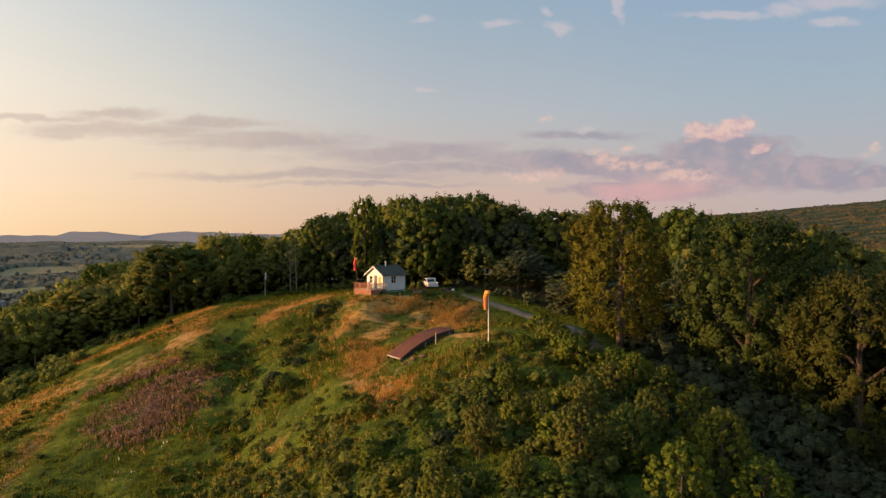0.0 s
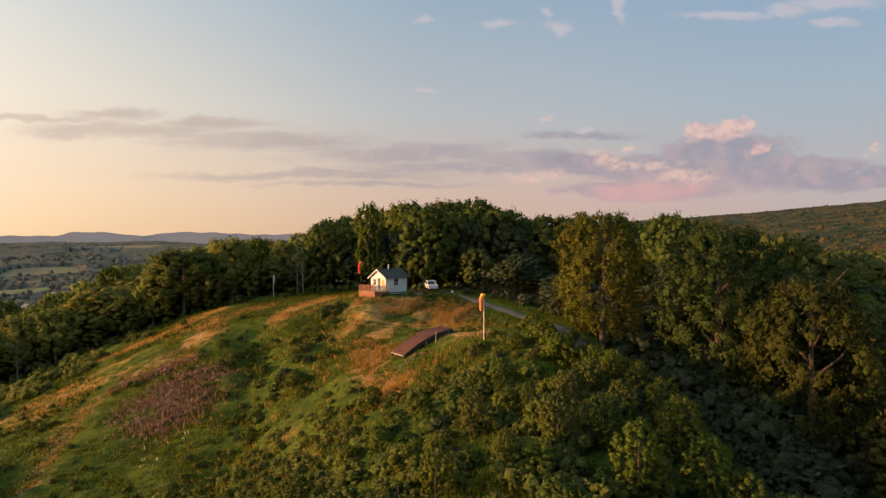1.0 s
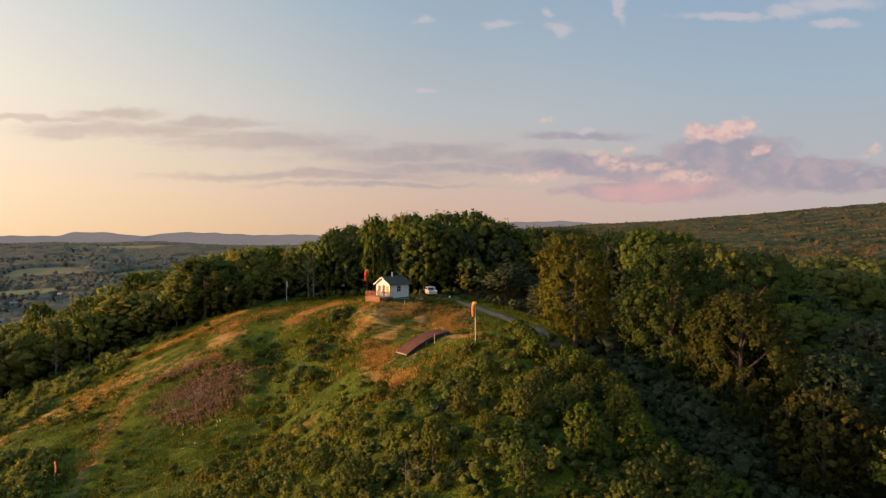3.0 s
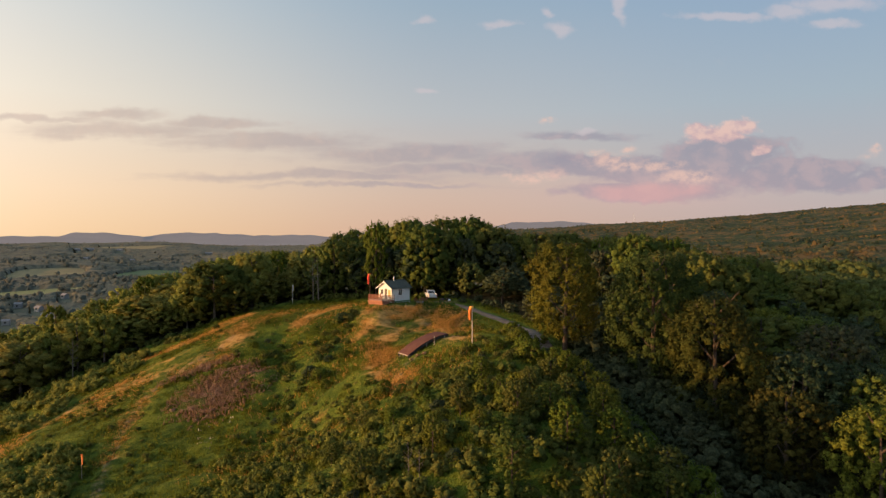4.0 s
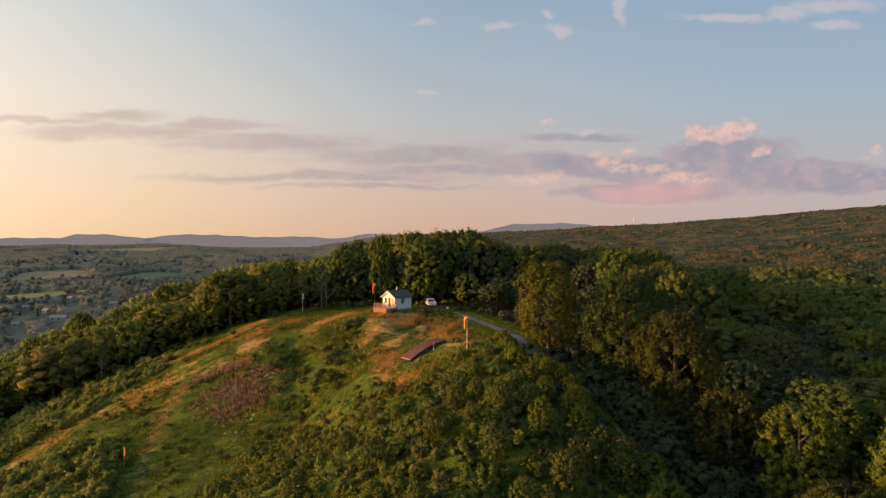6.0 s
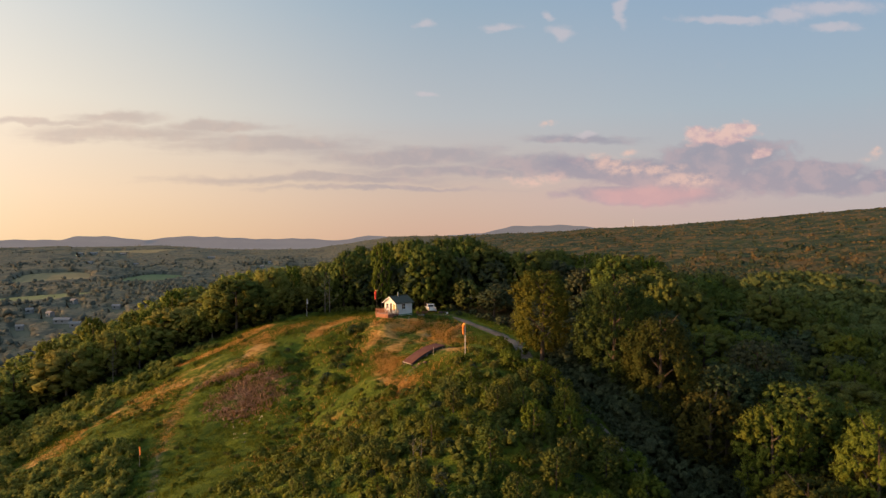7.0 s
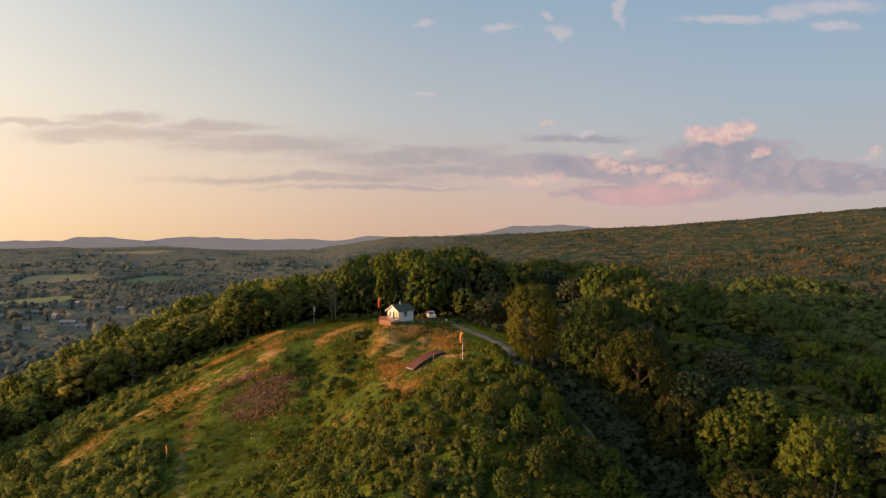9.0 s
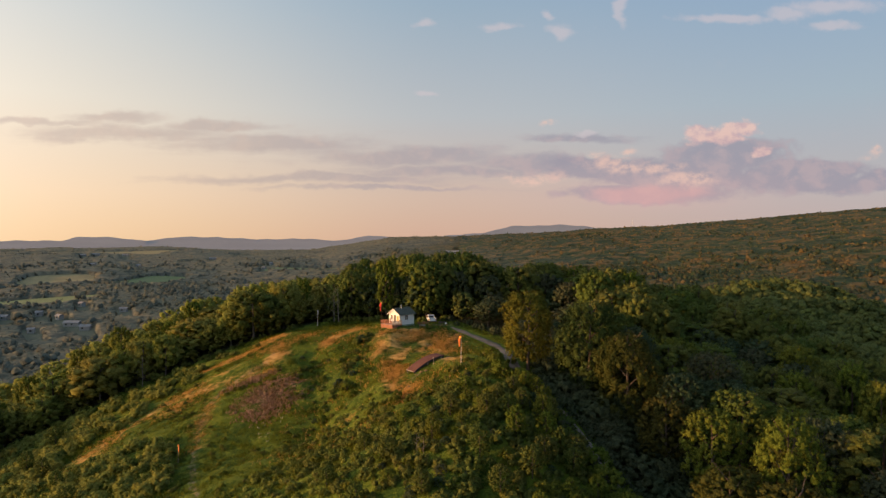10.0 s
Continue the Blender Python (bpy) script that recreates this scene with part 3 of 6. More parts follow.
def ribbon(name, pts, half, lift, mat, label, category):
    d = np.gradient(pts, axis=0)
    d /= np.linalg.norm(d, axis=1)[:, None]
    nrm = np.stack([d[:, 1], -d[:, 0]], -1)
    cols = np.array([-1, -0.5, 0, 0.5, 1])
    rng = np.random.default_rng(3)
    w = half * (1 + 0.15 * np.sin(np.arange(len(pts)) * 0.35)) + np.convolve(rng.uniform(-0.9, 0.9, len(pts)), np.ones(4) / 4, "same") * half * 0.5
    w = w * np.minimum(1.0, 0.25 + np.arange(len(pts)) * 0.1)
    P = pts[:, None, :] + nrm[:, None, :] * (cols[None, :] * w[:, None])[..., None]
    z = ground_z(P[..., 0], P[..., 1]) + lift * np.array([-1.6, 0.8, 1.0, 0.8, -1.6])
    v = np.concatenate([P, z[..., None]], -1).reshape(-1, 3)
    k = len(cols)
    i = (np.arange(len(pts) - 1)[:, None] * k + np.arange(k - 1)[None]).ravel()
    f = np.stack([i, i + 1, i + k + 1, i + k], -1)
    return tagged(new(name, quads(name, v, f, mat, True)), label, category, kind="structure")


ribbon("road", ROAD_PTS, 1.5, 0.10, M_GRAVEL, "pale gravel track winding down from the hilltop", "road")


# ---------------------------------------------------------------- plants
def leaf_cards(rng, pos, nrm, size):
    """Three-cornered leaf sprays at the places given, facing along nrm."""
    n = len(pos)
    nrm = nrm / np.linalg.norm(nrm, axis=1)[:, None]
    t = np.cross(nrm, rng.normal(size=(n, 3)))
    t /= np.linalg.norm(t, axis=1)[:, None]
    s = np.cross(nrm, t)
    size = np.broadcast_to(size, (n,))[:, None]
    w = rng.uniform(0.32, 0.55, (n, 1))
    a = pos - t * size * 0.5 - s * size * w
    b_ = pos + t * size * rng.uniform(0.45, 0.75, (n, 1)) + nrm * size * rng.uniform(-0.1, 0.2, (n, 1))
    c = pos - t * size * rng.uniform(0.1, 0.5, (n, 1)) + s * size * w
    v = np.stack([a, b_, c], 1)
    flip = np.einsum("ij,ij->i", np.cross(v[:, 1] - v[:, 0], v[:, 2] - v[:, 0]), nrm) < 0
    v[flip] = v[flip][:, ::-1]
    return v.reshape(-1, 3), np.arange(3 * n).reshape(-1, 3)


def ball(level):
    """Corners and triangles of a round hull, unit size."""
    bm = bmesh.new()
    bmesh.ops.create_icosphere(bm, subdivisions=level, radius=1.0)
    v = np.array([q.co[:] for q in bm.verts])
    f = np.array([[q.index for q in fc.verts] for fc in bm.faces])
    bm.free()
    return v, f


def spin(rng):
    """A random turn."""
    q, _ = np.linalg.qr(rng.normal(size=(3, 3)))
    return q if np.linalg.det(q) > 0 else -q


BALLS = {1: ball(1)}


def crown_mesh(seed, width, height, z0, lobes, leaves, leaf, mat, shape=0.7, lobe=0.27, clump=0.24, subs=18, level=1, core=(0.46, 0.88)):
    """A crown: lobes of dense leafy clumps, each wrapped in fine leaf sprays that fray its outline."""
    rng = np.random.default_rng(seed)
    pos, nrm, soft, hearts, hnorm = [], [], [], [], []
    per = max(3, leaves // (lobes * subs))
    bv, bf = BALLS[level]
    wave = rng.uniform(0, 6.28, 3)
    for k in range(lobes):
        u = ((k + rng.uniform(0, 1)) / lobes) ** 0.85
        env = (1 - abs(2 * (0.04 + 0.92 * u) ** shape - 1) ** 2.4) ** 0.55
        th = k * 2.4 + rng.uniform(-0.5, 0.5)
        env *= 1 + 0.14 * math.sin(2 * th + wave[0] + 3 * u) + 0.12 * math.sin(3 * th + wave[1] - 7 * u) + 0.10 * math.sin(11 * u + wave[2] + th)
        rad = width * 0.5 * env * rng.uniform(0.35, 1.0) ** 0.5
        c = np.array([rad * np.cos(th), rad * np.sin(th), z0 + height * (0.08 + 0.75 * u)])
        r = width * lobe * rng.uniform(0.70, 1.25) * (0.85 + 0.2 * env)
        squash = np.array([1, 1, 0.8])
        out_way = c - np.array([0, 0, z0 + height * 0.40])
        out_way = out_way / (np.linalg.norm(out_way) + 1e-6)
        way = bv @ spin(rng)
        hv = c - out_way * r * 0.12 + way * r * rng.uniform(*core, (len(bv), 1)) * squash
        hearts.append(hv[bf])
        hn = way * 0.9 + out_way * 0.45
        hnorm.append(hn[bf] + rng.normal(size=(len(bf), 1, 3)) * 0.30)
        d = rng.normal(size=(subs, 3)) * 0.75 + out_way * 0.9 + np.array([0, 0, 0.25])
        d /= np.linalg.norm(d, axis=1)[:, None]
        mid = c + d * r * rng.uniform(0.50, 0.88, (subs, 1)) * squash
        d, mid = np.repeat(d, per, axis=0), np.repeat(mid, per, axis=0)
        e = rng.normal(size=(subs * per, 3)) + d * 0.8
        e /= np.linalg.norm(e, axis=1)[:, None]
        q = mid + e * r * clump * rng.uniform(0.4, 1.15, (subs * per, 1))
        pos.append(q)
        nrm.append(d * 0.7 + e * 0.8 + rng.normal(size=q.shape) * 0.4 + np.array([0, 0, 0.2]))
        soft.append(d * 0.9 + e * 0.45 + out_way * 0.45 + rng.normal(size=q.shape) * 0.14)
    pos, nrm, soft = np.concatenate(pos), np.concatenate(nrm), np.repeat(np.concatenate(soft), 3, axis=0)
    v, f = leaf_cards(rng, pos, nrm, leaf * rng.uniform(0.6, 1.3, len(pos)))
    v = np.concatenate([v.reshape(-1, 3, 3), np.concatenate(hearts)])
    soft = np.concatenate([soft.reshape(-1, 3, 3), np.concatenate(hnorm)])
    soft = soft / np.linalg.norm(soft, axis=2)[..., None]
    v, soft = v.reshape(-1, 3), soft.reshape(-1, 3)
    return quads("crown", v, np.arange(len(v)).reshape(-1, 3), mat, False, soft)


def trunk_mesh(seed, height, r, z_split, limbs, spread, mat, twigs=0):
    rng = random.Random(seed)
    bm = bmesh.new()
    lean = rng.uniform(-0.03, 0.03)
    tube(bm, (0, 0, -0.6), (lean * height * 0.4, 0, height * 0.35), r * 1.25, r * 0.85, 8)
    tube(bm, (lean * height * 0.4, 0, height * 0.35 - 0.05), (lean * height, 0.1, height * 0.86), r * 0.85, r * 0.2, 7)
    for k in range(limbs):
        th = k * 2.4 + rng.uniform(-0.4, 0.4)
        z = z_split + (height * 0.75 - z_split) * k / max(1, limbs - 1)
        ln = spread * rng.uniform(0.6, 1.0) * (1.1 - 0.5 * k / limbs)
        a = Vector((lean * z, 0, z))
        mid = a + Vector((math.cos(th) * ln * 0.5, math.sin(th) * ln * 0.5, ln * 0.40))
        e = mid + Vector((math.cos(th + 0.3) * ln * 0.5, math.sin(th + 0.3) * ln * 0.5, ln * 0.55))
        tube(bm, a, mid, r * 0.42, r * 0.26, 6)
        tube(bm, mid, e, r * 0.26, r * 0.06, 5)
        for q in range(twigs):
            w = mid.lerp(e, rng.uniform(0.0, 0.9))
            tube(bm, w, w + Vector((rng.uniform(-1, 1), rng.uniform(-1, 1), rng.uniform(0.5, 1.6))) * ln * 0.28, r * 0.1, r * 0.025, 4)
    me = bpy.data.meshes.new("trunk")
    bm.to_mesh(me)
    bm.free()
    me.materials.append(mat)
    return me


def plant(name, me_trunk, me_crown, m, label, category, group):
    ob = thing(name, m, label, category, group)
    if me_trunk:
        mesh_part("trunk", me_trunk, ob, "")
    mesh_part("crown", me_crown, ob, "")
    return ob


def stand(x, y, s=1.0, turn=0.0, sz=None, dz=0.0):
    return pose(x, y, gz(x, y) + dz, 0, 0, turn) @ Matrix.Diagonal((s, s, sz or s, 1))


# kinds of broad-leaved trees: full detail near, lighter further off
NEAR_TREES = [
    (trunk_mesh(11, 12, 0.26, 3.0, 7, 3.6, M_BARK), crown_mesh(11, 9.0, 10.6, 1.8, 320, 7000, 0.18, M_LEAF, 0.9, 0.072, 0.52, 4, 1, (0.3, 0.74))),
    (trunk_mesh(12, 12, 0.24, 2.6, 7, 3.4, M_BARK), crown_mesh(12, 8.2, 10.8, 1.6, 320, 7000, 0.18, M_LEAF_DEEP_SHADE, 0.9, 0.072, 0.52, 4, 1, (0.3, 0.74))),
    (trunk_mesh(13, 12, 0.22, 2.4, 7, 3.2, M_BARK), crown_mesh(13, 7.6, 11.0, 1.4, 320, 7000, 0.18, M_LEAF_FRESH, 0.9, 0.072, 0.52, 4, 1, (0.3, 0.74))),
    (trunk_mesh(14, 12, 0.24, 2.6, 7, 3.4, M_BARK), crown_mesh(14, 8.8, 10.4, 1.6, 320, 7000, 0.18, M_LEAF_OLIVE, 0.9, 0.072, 0.52, 4, 1, (0.3, 0.74))),
]
HERO_TREES = [
    (trunk_mesh(15 + k, 11.5, 0.26, 2.6, 8, 3.6, M_BARK, 2), crown_mesh(15 + k, w, 11.6, z0, 420, 20000, 0.165, mat, sh, 0.066, 0.55, 6, 1, (0.2, 0.66)))
    for k, (w, z0, mat, sh) in enumerate(((8.6, 0.6, M_LEAF_BRONZE, 1.0), (9.8, 0.0, M_LEAF_MID, 0.8), (9.8, 0.0, M_LEAF_OLIVE, 0.7)))
]
MID_TREES = [
    (trunk_mesh(21 + k, 12, 0.22, 3.0, 5, 3.2, M_BARK), crown_mesh(21 + k, w, 11.6, 0.6, 125, 1500, 0.32, mat, sh, 0.104, 0.42, 3, 1))
    for k, (w, mat, sh) in enumerate(((8.4, M_LEAF, 0.95), (7.8, M_LEAF_DEEP_SHADE, 1.0), (9.2, M_LEAF, 0.85), (7.2, M_LEAF_FRESH, 1.0), (8.2, M_LEAF_SUNLIT, 0.95), (7.6, M_LEAF_SUNLIT, 0.85)))
]
TREE_LABELS = ("broad-leaved tree with dense olive-green crown in evening light", "tall broad-leaved tree with dark green crown at the wood's edge",
               "spreading broad-leaved tree with green crown among the wood", "slender broad-leaved tree with fresh green crown in the wood")
NEAR_LABELS = (*TREE_LABELS[:2], "broad-leaved tree with bright yellow-green crown in evening light", "broad-leaved tree with bronze-olive crown")
CLOSE_TREES = [
    (trunk_mesh(31 + k, 12, 0.23, 2.4, 6, 3.3, M_BARK), crown_mesh(31 + k, w, 11.0, 1.2, 140, 2800, 0.26, mat, sh, 0.098, 0.42, 4, 1))
    for k, (w, mat, sh) in enumerate(((8.4, M_LEAF, 0.95), (7.8, M_LEAF_DEEP_SHADE, 1.0), (9.0, M_LEAF, 0.85), (7.4, M_LEAF_FRESH, 1.0)))
]
EDGE_TREES = [
    (trunk_mesh(51 + k, 12, 0.19, 4.6, 6, 2.8, M_TRUNK), crown_mesh(51 + k, w, 10.8, 1.4, 84, 2100, 0.34, mat, sh, 0.14, 0.36, 5, 1))
    for k, (w, mat, sh) in enumerate(((8.2, M_LEAF_SUNLIT, 0.9), (7.6, M_LEAF, 0.95), (8.6, M_LEAF_SUNLIT, 0.8), (7.4, M_LEAF, 0.85)))
]
BUSHES = [crown_mesh(41 + k, w, h, -0.25, 66, n, lf, mat, 0.55, 0.108, 0.45, 3, 1)
          for k, (w, h, n, lf, mat) in enumerate(((2.6, 2.0, 1100, 0.14, M_LEAF), (3.0, 2.4, 1150, 0.145, M_LEAF_DEEP_SHADE), (2.4, 2.3, 1100, 0.135, M_LEAF_FRESH), (3.2, 1.8, 1100, 0.14, M_LEAF)))]
GOLD_BUSH, OLIVE_BUSH, FRESH_BUSH = (crown_mesh(46 + k, 2.6, 2.1, -0.25, 28, 280, 0.17, mat, 0.55, 0.155, 0.5, 3, 1) for k, mat in enumerate((M_LEAF_SUNLIT, M_LEAF, M_LEAF_FRESH)))
# dark leaf colour here paints the shade beside the track
SHADE_BUSH = crown_mesh(49, 3.0, 2.4, -0.25, 17, 160, 0.22, M_LEAF_DEEP_SHADE, 0.55, 0.19, 0.5, 3, 1)
# lighter shrubs for the thickets
LOW_BUSHES = [crown_mesh(141 + k, w, h, -0.3, 9, 150, lf, mat, 0.55, 0.25, 0.5, 3, 1)
              for k, (w, h, lf, mat) in enumerate(((2.6, 2.0, 0.27, M_LEAF), (3.0, 2.4, 0.28, M_LEAF_DEEP_SHADE), (2.4, 2.3, 0.26, M_LEAF_FRESH), (3.2, 1.8, 0.27, M_LEAF), (2.4, 1.3, 0.16, M_PINK), (2.6, 2.1, 0.27, M_LEAF_SUNLIT)))]
BUSH_STEMS = trunk_mesh(61, 1.6, 0.05, 0.1, 3, 1.0, M_BARK)
BUSH_LABELS = ("rounded green shrub on the grassy slope", "dark green dense shrub on the slope", "fresh green leafy shrub catching the low sun", "low spreading olive-green shrub")

kinds = {}


def put_plant(kind, idx, m, name, label, category, group):
    key = (kind, idx, label)
    if key in kinds:
        return copy_thing(kinds[key], m)
    if kind == "bush":
        ob = plant(name, BUSH_STEMS, BUSHES[idx], m, label, category, group)
    else:
        tr, cr = {"hero": HERO_TREES, "near": NEAR_TREES, "close": CLOSE_TREES, "mid": MID_TREES, "edge": EDGE_TREES}[kind][idx]
        ob = plant(name, tr, cr, m, label, category, group)
    kinds[key] = ob
    ob.matrix_basis = m
    return ob


rng = np.random.default_rng(77)
taken = []

# the single tree by the track and the big ones beside it
for x, y, s, sz, turn, idx, label in ((16.4, 56.8, 1.12, 1.31, 20, 0, "tall oval tree standing alone beside the gravel track"), (26.5, 53.5, 1.2, 1.56, 140, 1, "tall broad tree with green crown reaching low"),
                                      (30.6, 45.5, 1.15, 1.45, 60, 2, "broad tree with bronze-olive crown and showing limbs")):
    put_plant("hero", idx, stand(x, y, s, turn, sz), "tree", label, "tree", "trees of the hill")
    taken.append((x, y))
for x, y, s, sz, turn, idx in ((37.5, 41, 1.0, 1.10, 200, 1), (36.4, 28.0, 1.0, 1.26, 0, 2), (40.6, 18.2, 1.0, 1.16, 70, 2), (33.5, 36.5, 0.9, 1.0, 300, 3),
                               (43.5, 23.5, 0.95, 1.0, 90, 3), (34, 54, 1.0, 1.08, 10, 1), (33.5, 66, 1.1, 1.1, 250, 0), (44, 36, 1.0, 1.0, 170, 0), (50, 28, 1.0, 1.0, 45, 1),
                               (52, 16, 0.95, 0.95, 0, 1), (45, 48, 1.05, 1.05, 33, 1)):
    put_plant("near", idx, stand(x, y, s, turn, sz), "tree", NEAR_LABELS[idx], "tree", "trees of the hill")
    taken.append((x, y))

put_plant("mid", 0, stand(-3.2, 114.0, 1.2, 75, 1.5), "tree", TREE_LABELS[1], "tree", "trees of the hill")

# the wood on the hill
spots = []
for gx in np.arange(-230, 240, 6.4):
    for gy in np.arange(-20, 235, 6.4):
        spots.append((gx + rng.uniform(-2.4, 2.4), gy + rng.uniform(-2.4, 2.4)))
spots = np.array(spots)
spots = spots[forest(spots[:, 0], spots[:, 1])]
spots = spots[np.abs(spots[:, 0]) < 0.78 * (spots[:, 1] + 52) + 12]
spots = spots[near_line(ROAD_PTS, spots[:, 0], spots[:, 1]) > 4.5]
tk = np.array(taken)
spots = spots[np.min(np.hypot(spots[:, None, 0] - tk[None, :, 0], spots[:, None, 1] - tk[None, :, 1]), axis=1) > 5.2]
spots = spots[np.hypot(spots[:, 0] - 15.8, spots[:, 1] - 56.5) > 9.0]
spots = spots[~((spots[:, 0] < 30) & (spots[:, 1] - np.interp(spots[:, 0], EDGE_X, EDGE_Y) > 42))]
depth_in = spots[:, 1] - np.interp(spots[:, 0], EDGE_X, EDGE_Y)
edge = (np.abs(spots[:, 0]) < 110) & (depth_in < 24) & (spots[:, 0] < 28) & (spots[:, 1] > 85)
flank = (spots[:, 0] >= 20) & (spots[:, 0] < 95) & (spots[:, 1] > -5) & (spots[:, 1] < 105)
order = np.argsort(np.where(edge | flank, 0, 1e4) + np.hypot(spots[:, 0], spots[:, 1] - 60))
chosen = set(order[:280].tolist())
rest = []
for i, (x, y) in enumerate(spots):
    s = rng.uniform(0.8, 1.4)
    tall = rng.uniform(0.80, 1.18) * (1.28 if (-14 < x < 5 and y > 105) else 1.12 if (-30 < x < 14 and y > 105) else 1.0)
    tall = min(tall, 1.28) * (0.68 if 9 < x < 34 and 60 < y < 112 else 0.85 if 2 < x < 10 and y < 112 else 1.0)
    inner = y - float(np.interp(x, EDGE_X, EDGE_Y))
    if i in chosen and x < -40 and y > 85 and inner < 6:
        k = int(rng.choice(4, p=[0.4, 0.25, 0.2, 0.15]))
        put_plant("edge", k, stand(x, y, s, rng.uniform(0, 360), min(tall, 1.15)), "tree", "slender tree at the wood's edge with bare lower trunk", "tree", "trees of the hill")
    elif i in chosen:
        idx = int(rng.choice(4, p=[0.35, 0.3, 0.25, 0.1]))
        near_one = 32 < x < 46 and 8 < y < 48
        low = x < 32 and x > 16 and y < 48
        s, tall = (s * 0.6, tall * 0.5) if low else (s, tall)
        # shaded recess gets the dark leaf, left flank the sun-brightened one
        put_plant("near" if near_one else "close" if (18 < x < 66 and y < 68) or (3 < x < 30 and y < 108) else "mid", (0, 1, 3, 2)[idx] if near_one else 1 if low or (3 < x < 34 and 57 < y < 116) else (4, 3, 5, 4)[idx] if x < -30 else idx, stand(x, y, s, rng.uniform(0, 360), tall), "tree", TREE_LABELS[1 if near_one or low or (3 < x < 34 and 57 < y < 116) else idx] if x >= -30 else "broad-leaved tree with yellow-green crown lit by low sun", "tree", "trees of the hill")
    else:
        rest.append((x, y, s, tall))


def template(me):
    """Corners and normals of a crown, for joining many."""
    co = np.empty(len(me.vertices) * 3, np.float32)
    me.vertices.foreach_get("co", co)
    return co.reshape(-1, 3), np.array([me.corner_normals[i].vector[:] for i in range(len(me.loops))], np.float32)


def grove(name, places, crowns, label, category="woodland", seed=1, lift=0.0, calm=0.0):
    """Many plants joined into one object, after a few crowns; places: x, y, scale, height scale."""
    rng = np.random.default_rng(seed)
    temps = [(co, no * (1 - calm) + np.array([0, 0, calm])) for co, no in (template(me) for me in crowns)]
    places = np.asarray(places, float)
    zs = ground_z(places[:, 0], places[:, 1]) + lift
    out, nout = [], []
    for k, (x, y, s, sz) in enumerate(places):
        co, no = temps[k % len(temps)]
        a = rng.uniform(0, 6.28)
        c, q = math.cos(a), math.sin(a)
        out.append(np.stack([x + s * (co[:, 0] * c - co[:, 1] * q), y + s * (co[:, 0] * q + co[:, 1] * c), zs[k] + sz * co[:, 2]], -1))
        nout.append(np.stack([no[:, 0] * c - no[:, 1] * q, no[:, 0] * q + no[:, 1] * c, no[:, 2]], -1))
    v = np.concatenate(out)
    return tagged(new(name, quads(name, v, np.arange(len(v)).reshape(-1, 3), crowns[0].materials[0], False, np.concatenate(nout))), label, category, kind="stuff")


edge_fill = []
for gx in np.arange(-108, 8, 6.0):
    for deep in (3.5, 9.0, 15.0, 21.0):
        x = gx + rng.uniform(-2, 2)
        edge_fill.append((x, float(np.interp(x, EDGE_X, EDGE_Y)) + deep + rng.uniform(-1.5, 1.5), rng.uniform(0.75, 1.05), rng.uniform(0.62, 0.88)))
# the left part takes the leaf colour brightened for low sun
for k, mat in enumerate((M_LEAF_SUNLIT, M_WOOD)):
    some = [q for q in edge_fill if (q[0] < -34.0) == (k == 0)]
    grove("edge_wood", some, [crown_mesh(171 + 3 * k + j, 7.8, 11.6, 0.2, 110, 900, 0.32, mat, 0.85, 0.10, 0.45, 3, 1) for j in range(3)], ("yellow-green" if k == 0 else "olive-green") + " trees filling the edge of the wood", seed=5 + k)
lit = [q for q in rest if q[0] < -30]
grove("hill_wood", lit, [crown_mesh(91 + k, 8.6, 11.8, 0.8, 44, 264, 0.42, M_LEAF_SUNLIT, 0.9, 0.13, 0.6, 2, 1, (0.55, 0.95)) for k in range(3)], "sunlit yellow-green wood on the flank of the hill", seed=18)
rest = [q for q in rest if q[0] >= -30]
grove("hill_wood", rest, [crown_mesh(95 + k, 9.0, 11.8, 0.8, 44, 264, 0.42, M_WOOD, 0.9, 0.13, 0.6, 2, 1, (0.55, 0.95)) for k in range(3)], "dense broad-leaved wood covering the back of the hill", seed=8, calm=0.42)

# valley woods, with open meadows left between
MEADOWS = [(-735, 1110, 62, 120, 28, M_MEADOW, "pale mown hay meadow in the valley"), (-588, 1185, 42, 165, 10, M_MEADOW_GREEN, "green meadow beside the valley road"),
           (-500, 690, 72, 55, 10, M_MEADOW_GREEN, "small green meadow among valley trees"), (-1250, 2250, 260, 140, 20, M_MEADOW, "pale fields on the far valley terrace"),
           (-330, 1500, 110, 50, 0, M_MEADOW_GREEN, "green meadow behind the hill"), (420, 2050, 130, 60, 0, M_MEADOW, "pale clearing on the far wooded slope")]


def in_meadow(x, y, grow=1.0):
    r = np.full(np.shape(x), False)
    for cx, cy, a, b_, turn, *_ in MEADOWS:
        c, s = math.cos(radians(turn)), math.sin(radians(turn))
        u, v = (x - cx) * c + (y - cy) * s, -(x - cx) * s + (y - cy) * c
        r |= (u / (a * grow)) ** 4 + (v / (b_ * grow)) ** 4 < 1
    return r


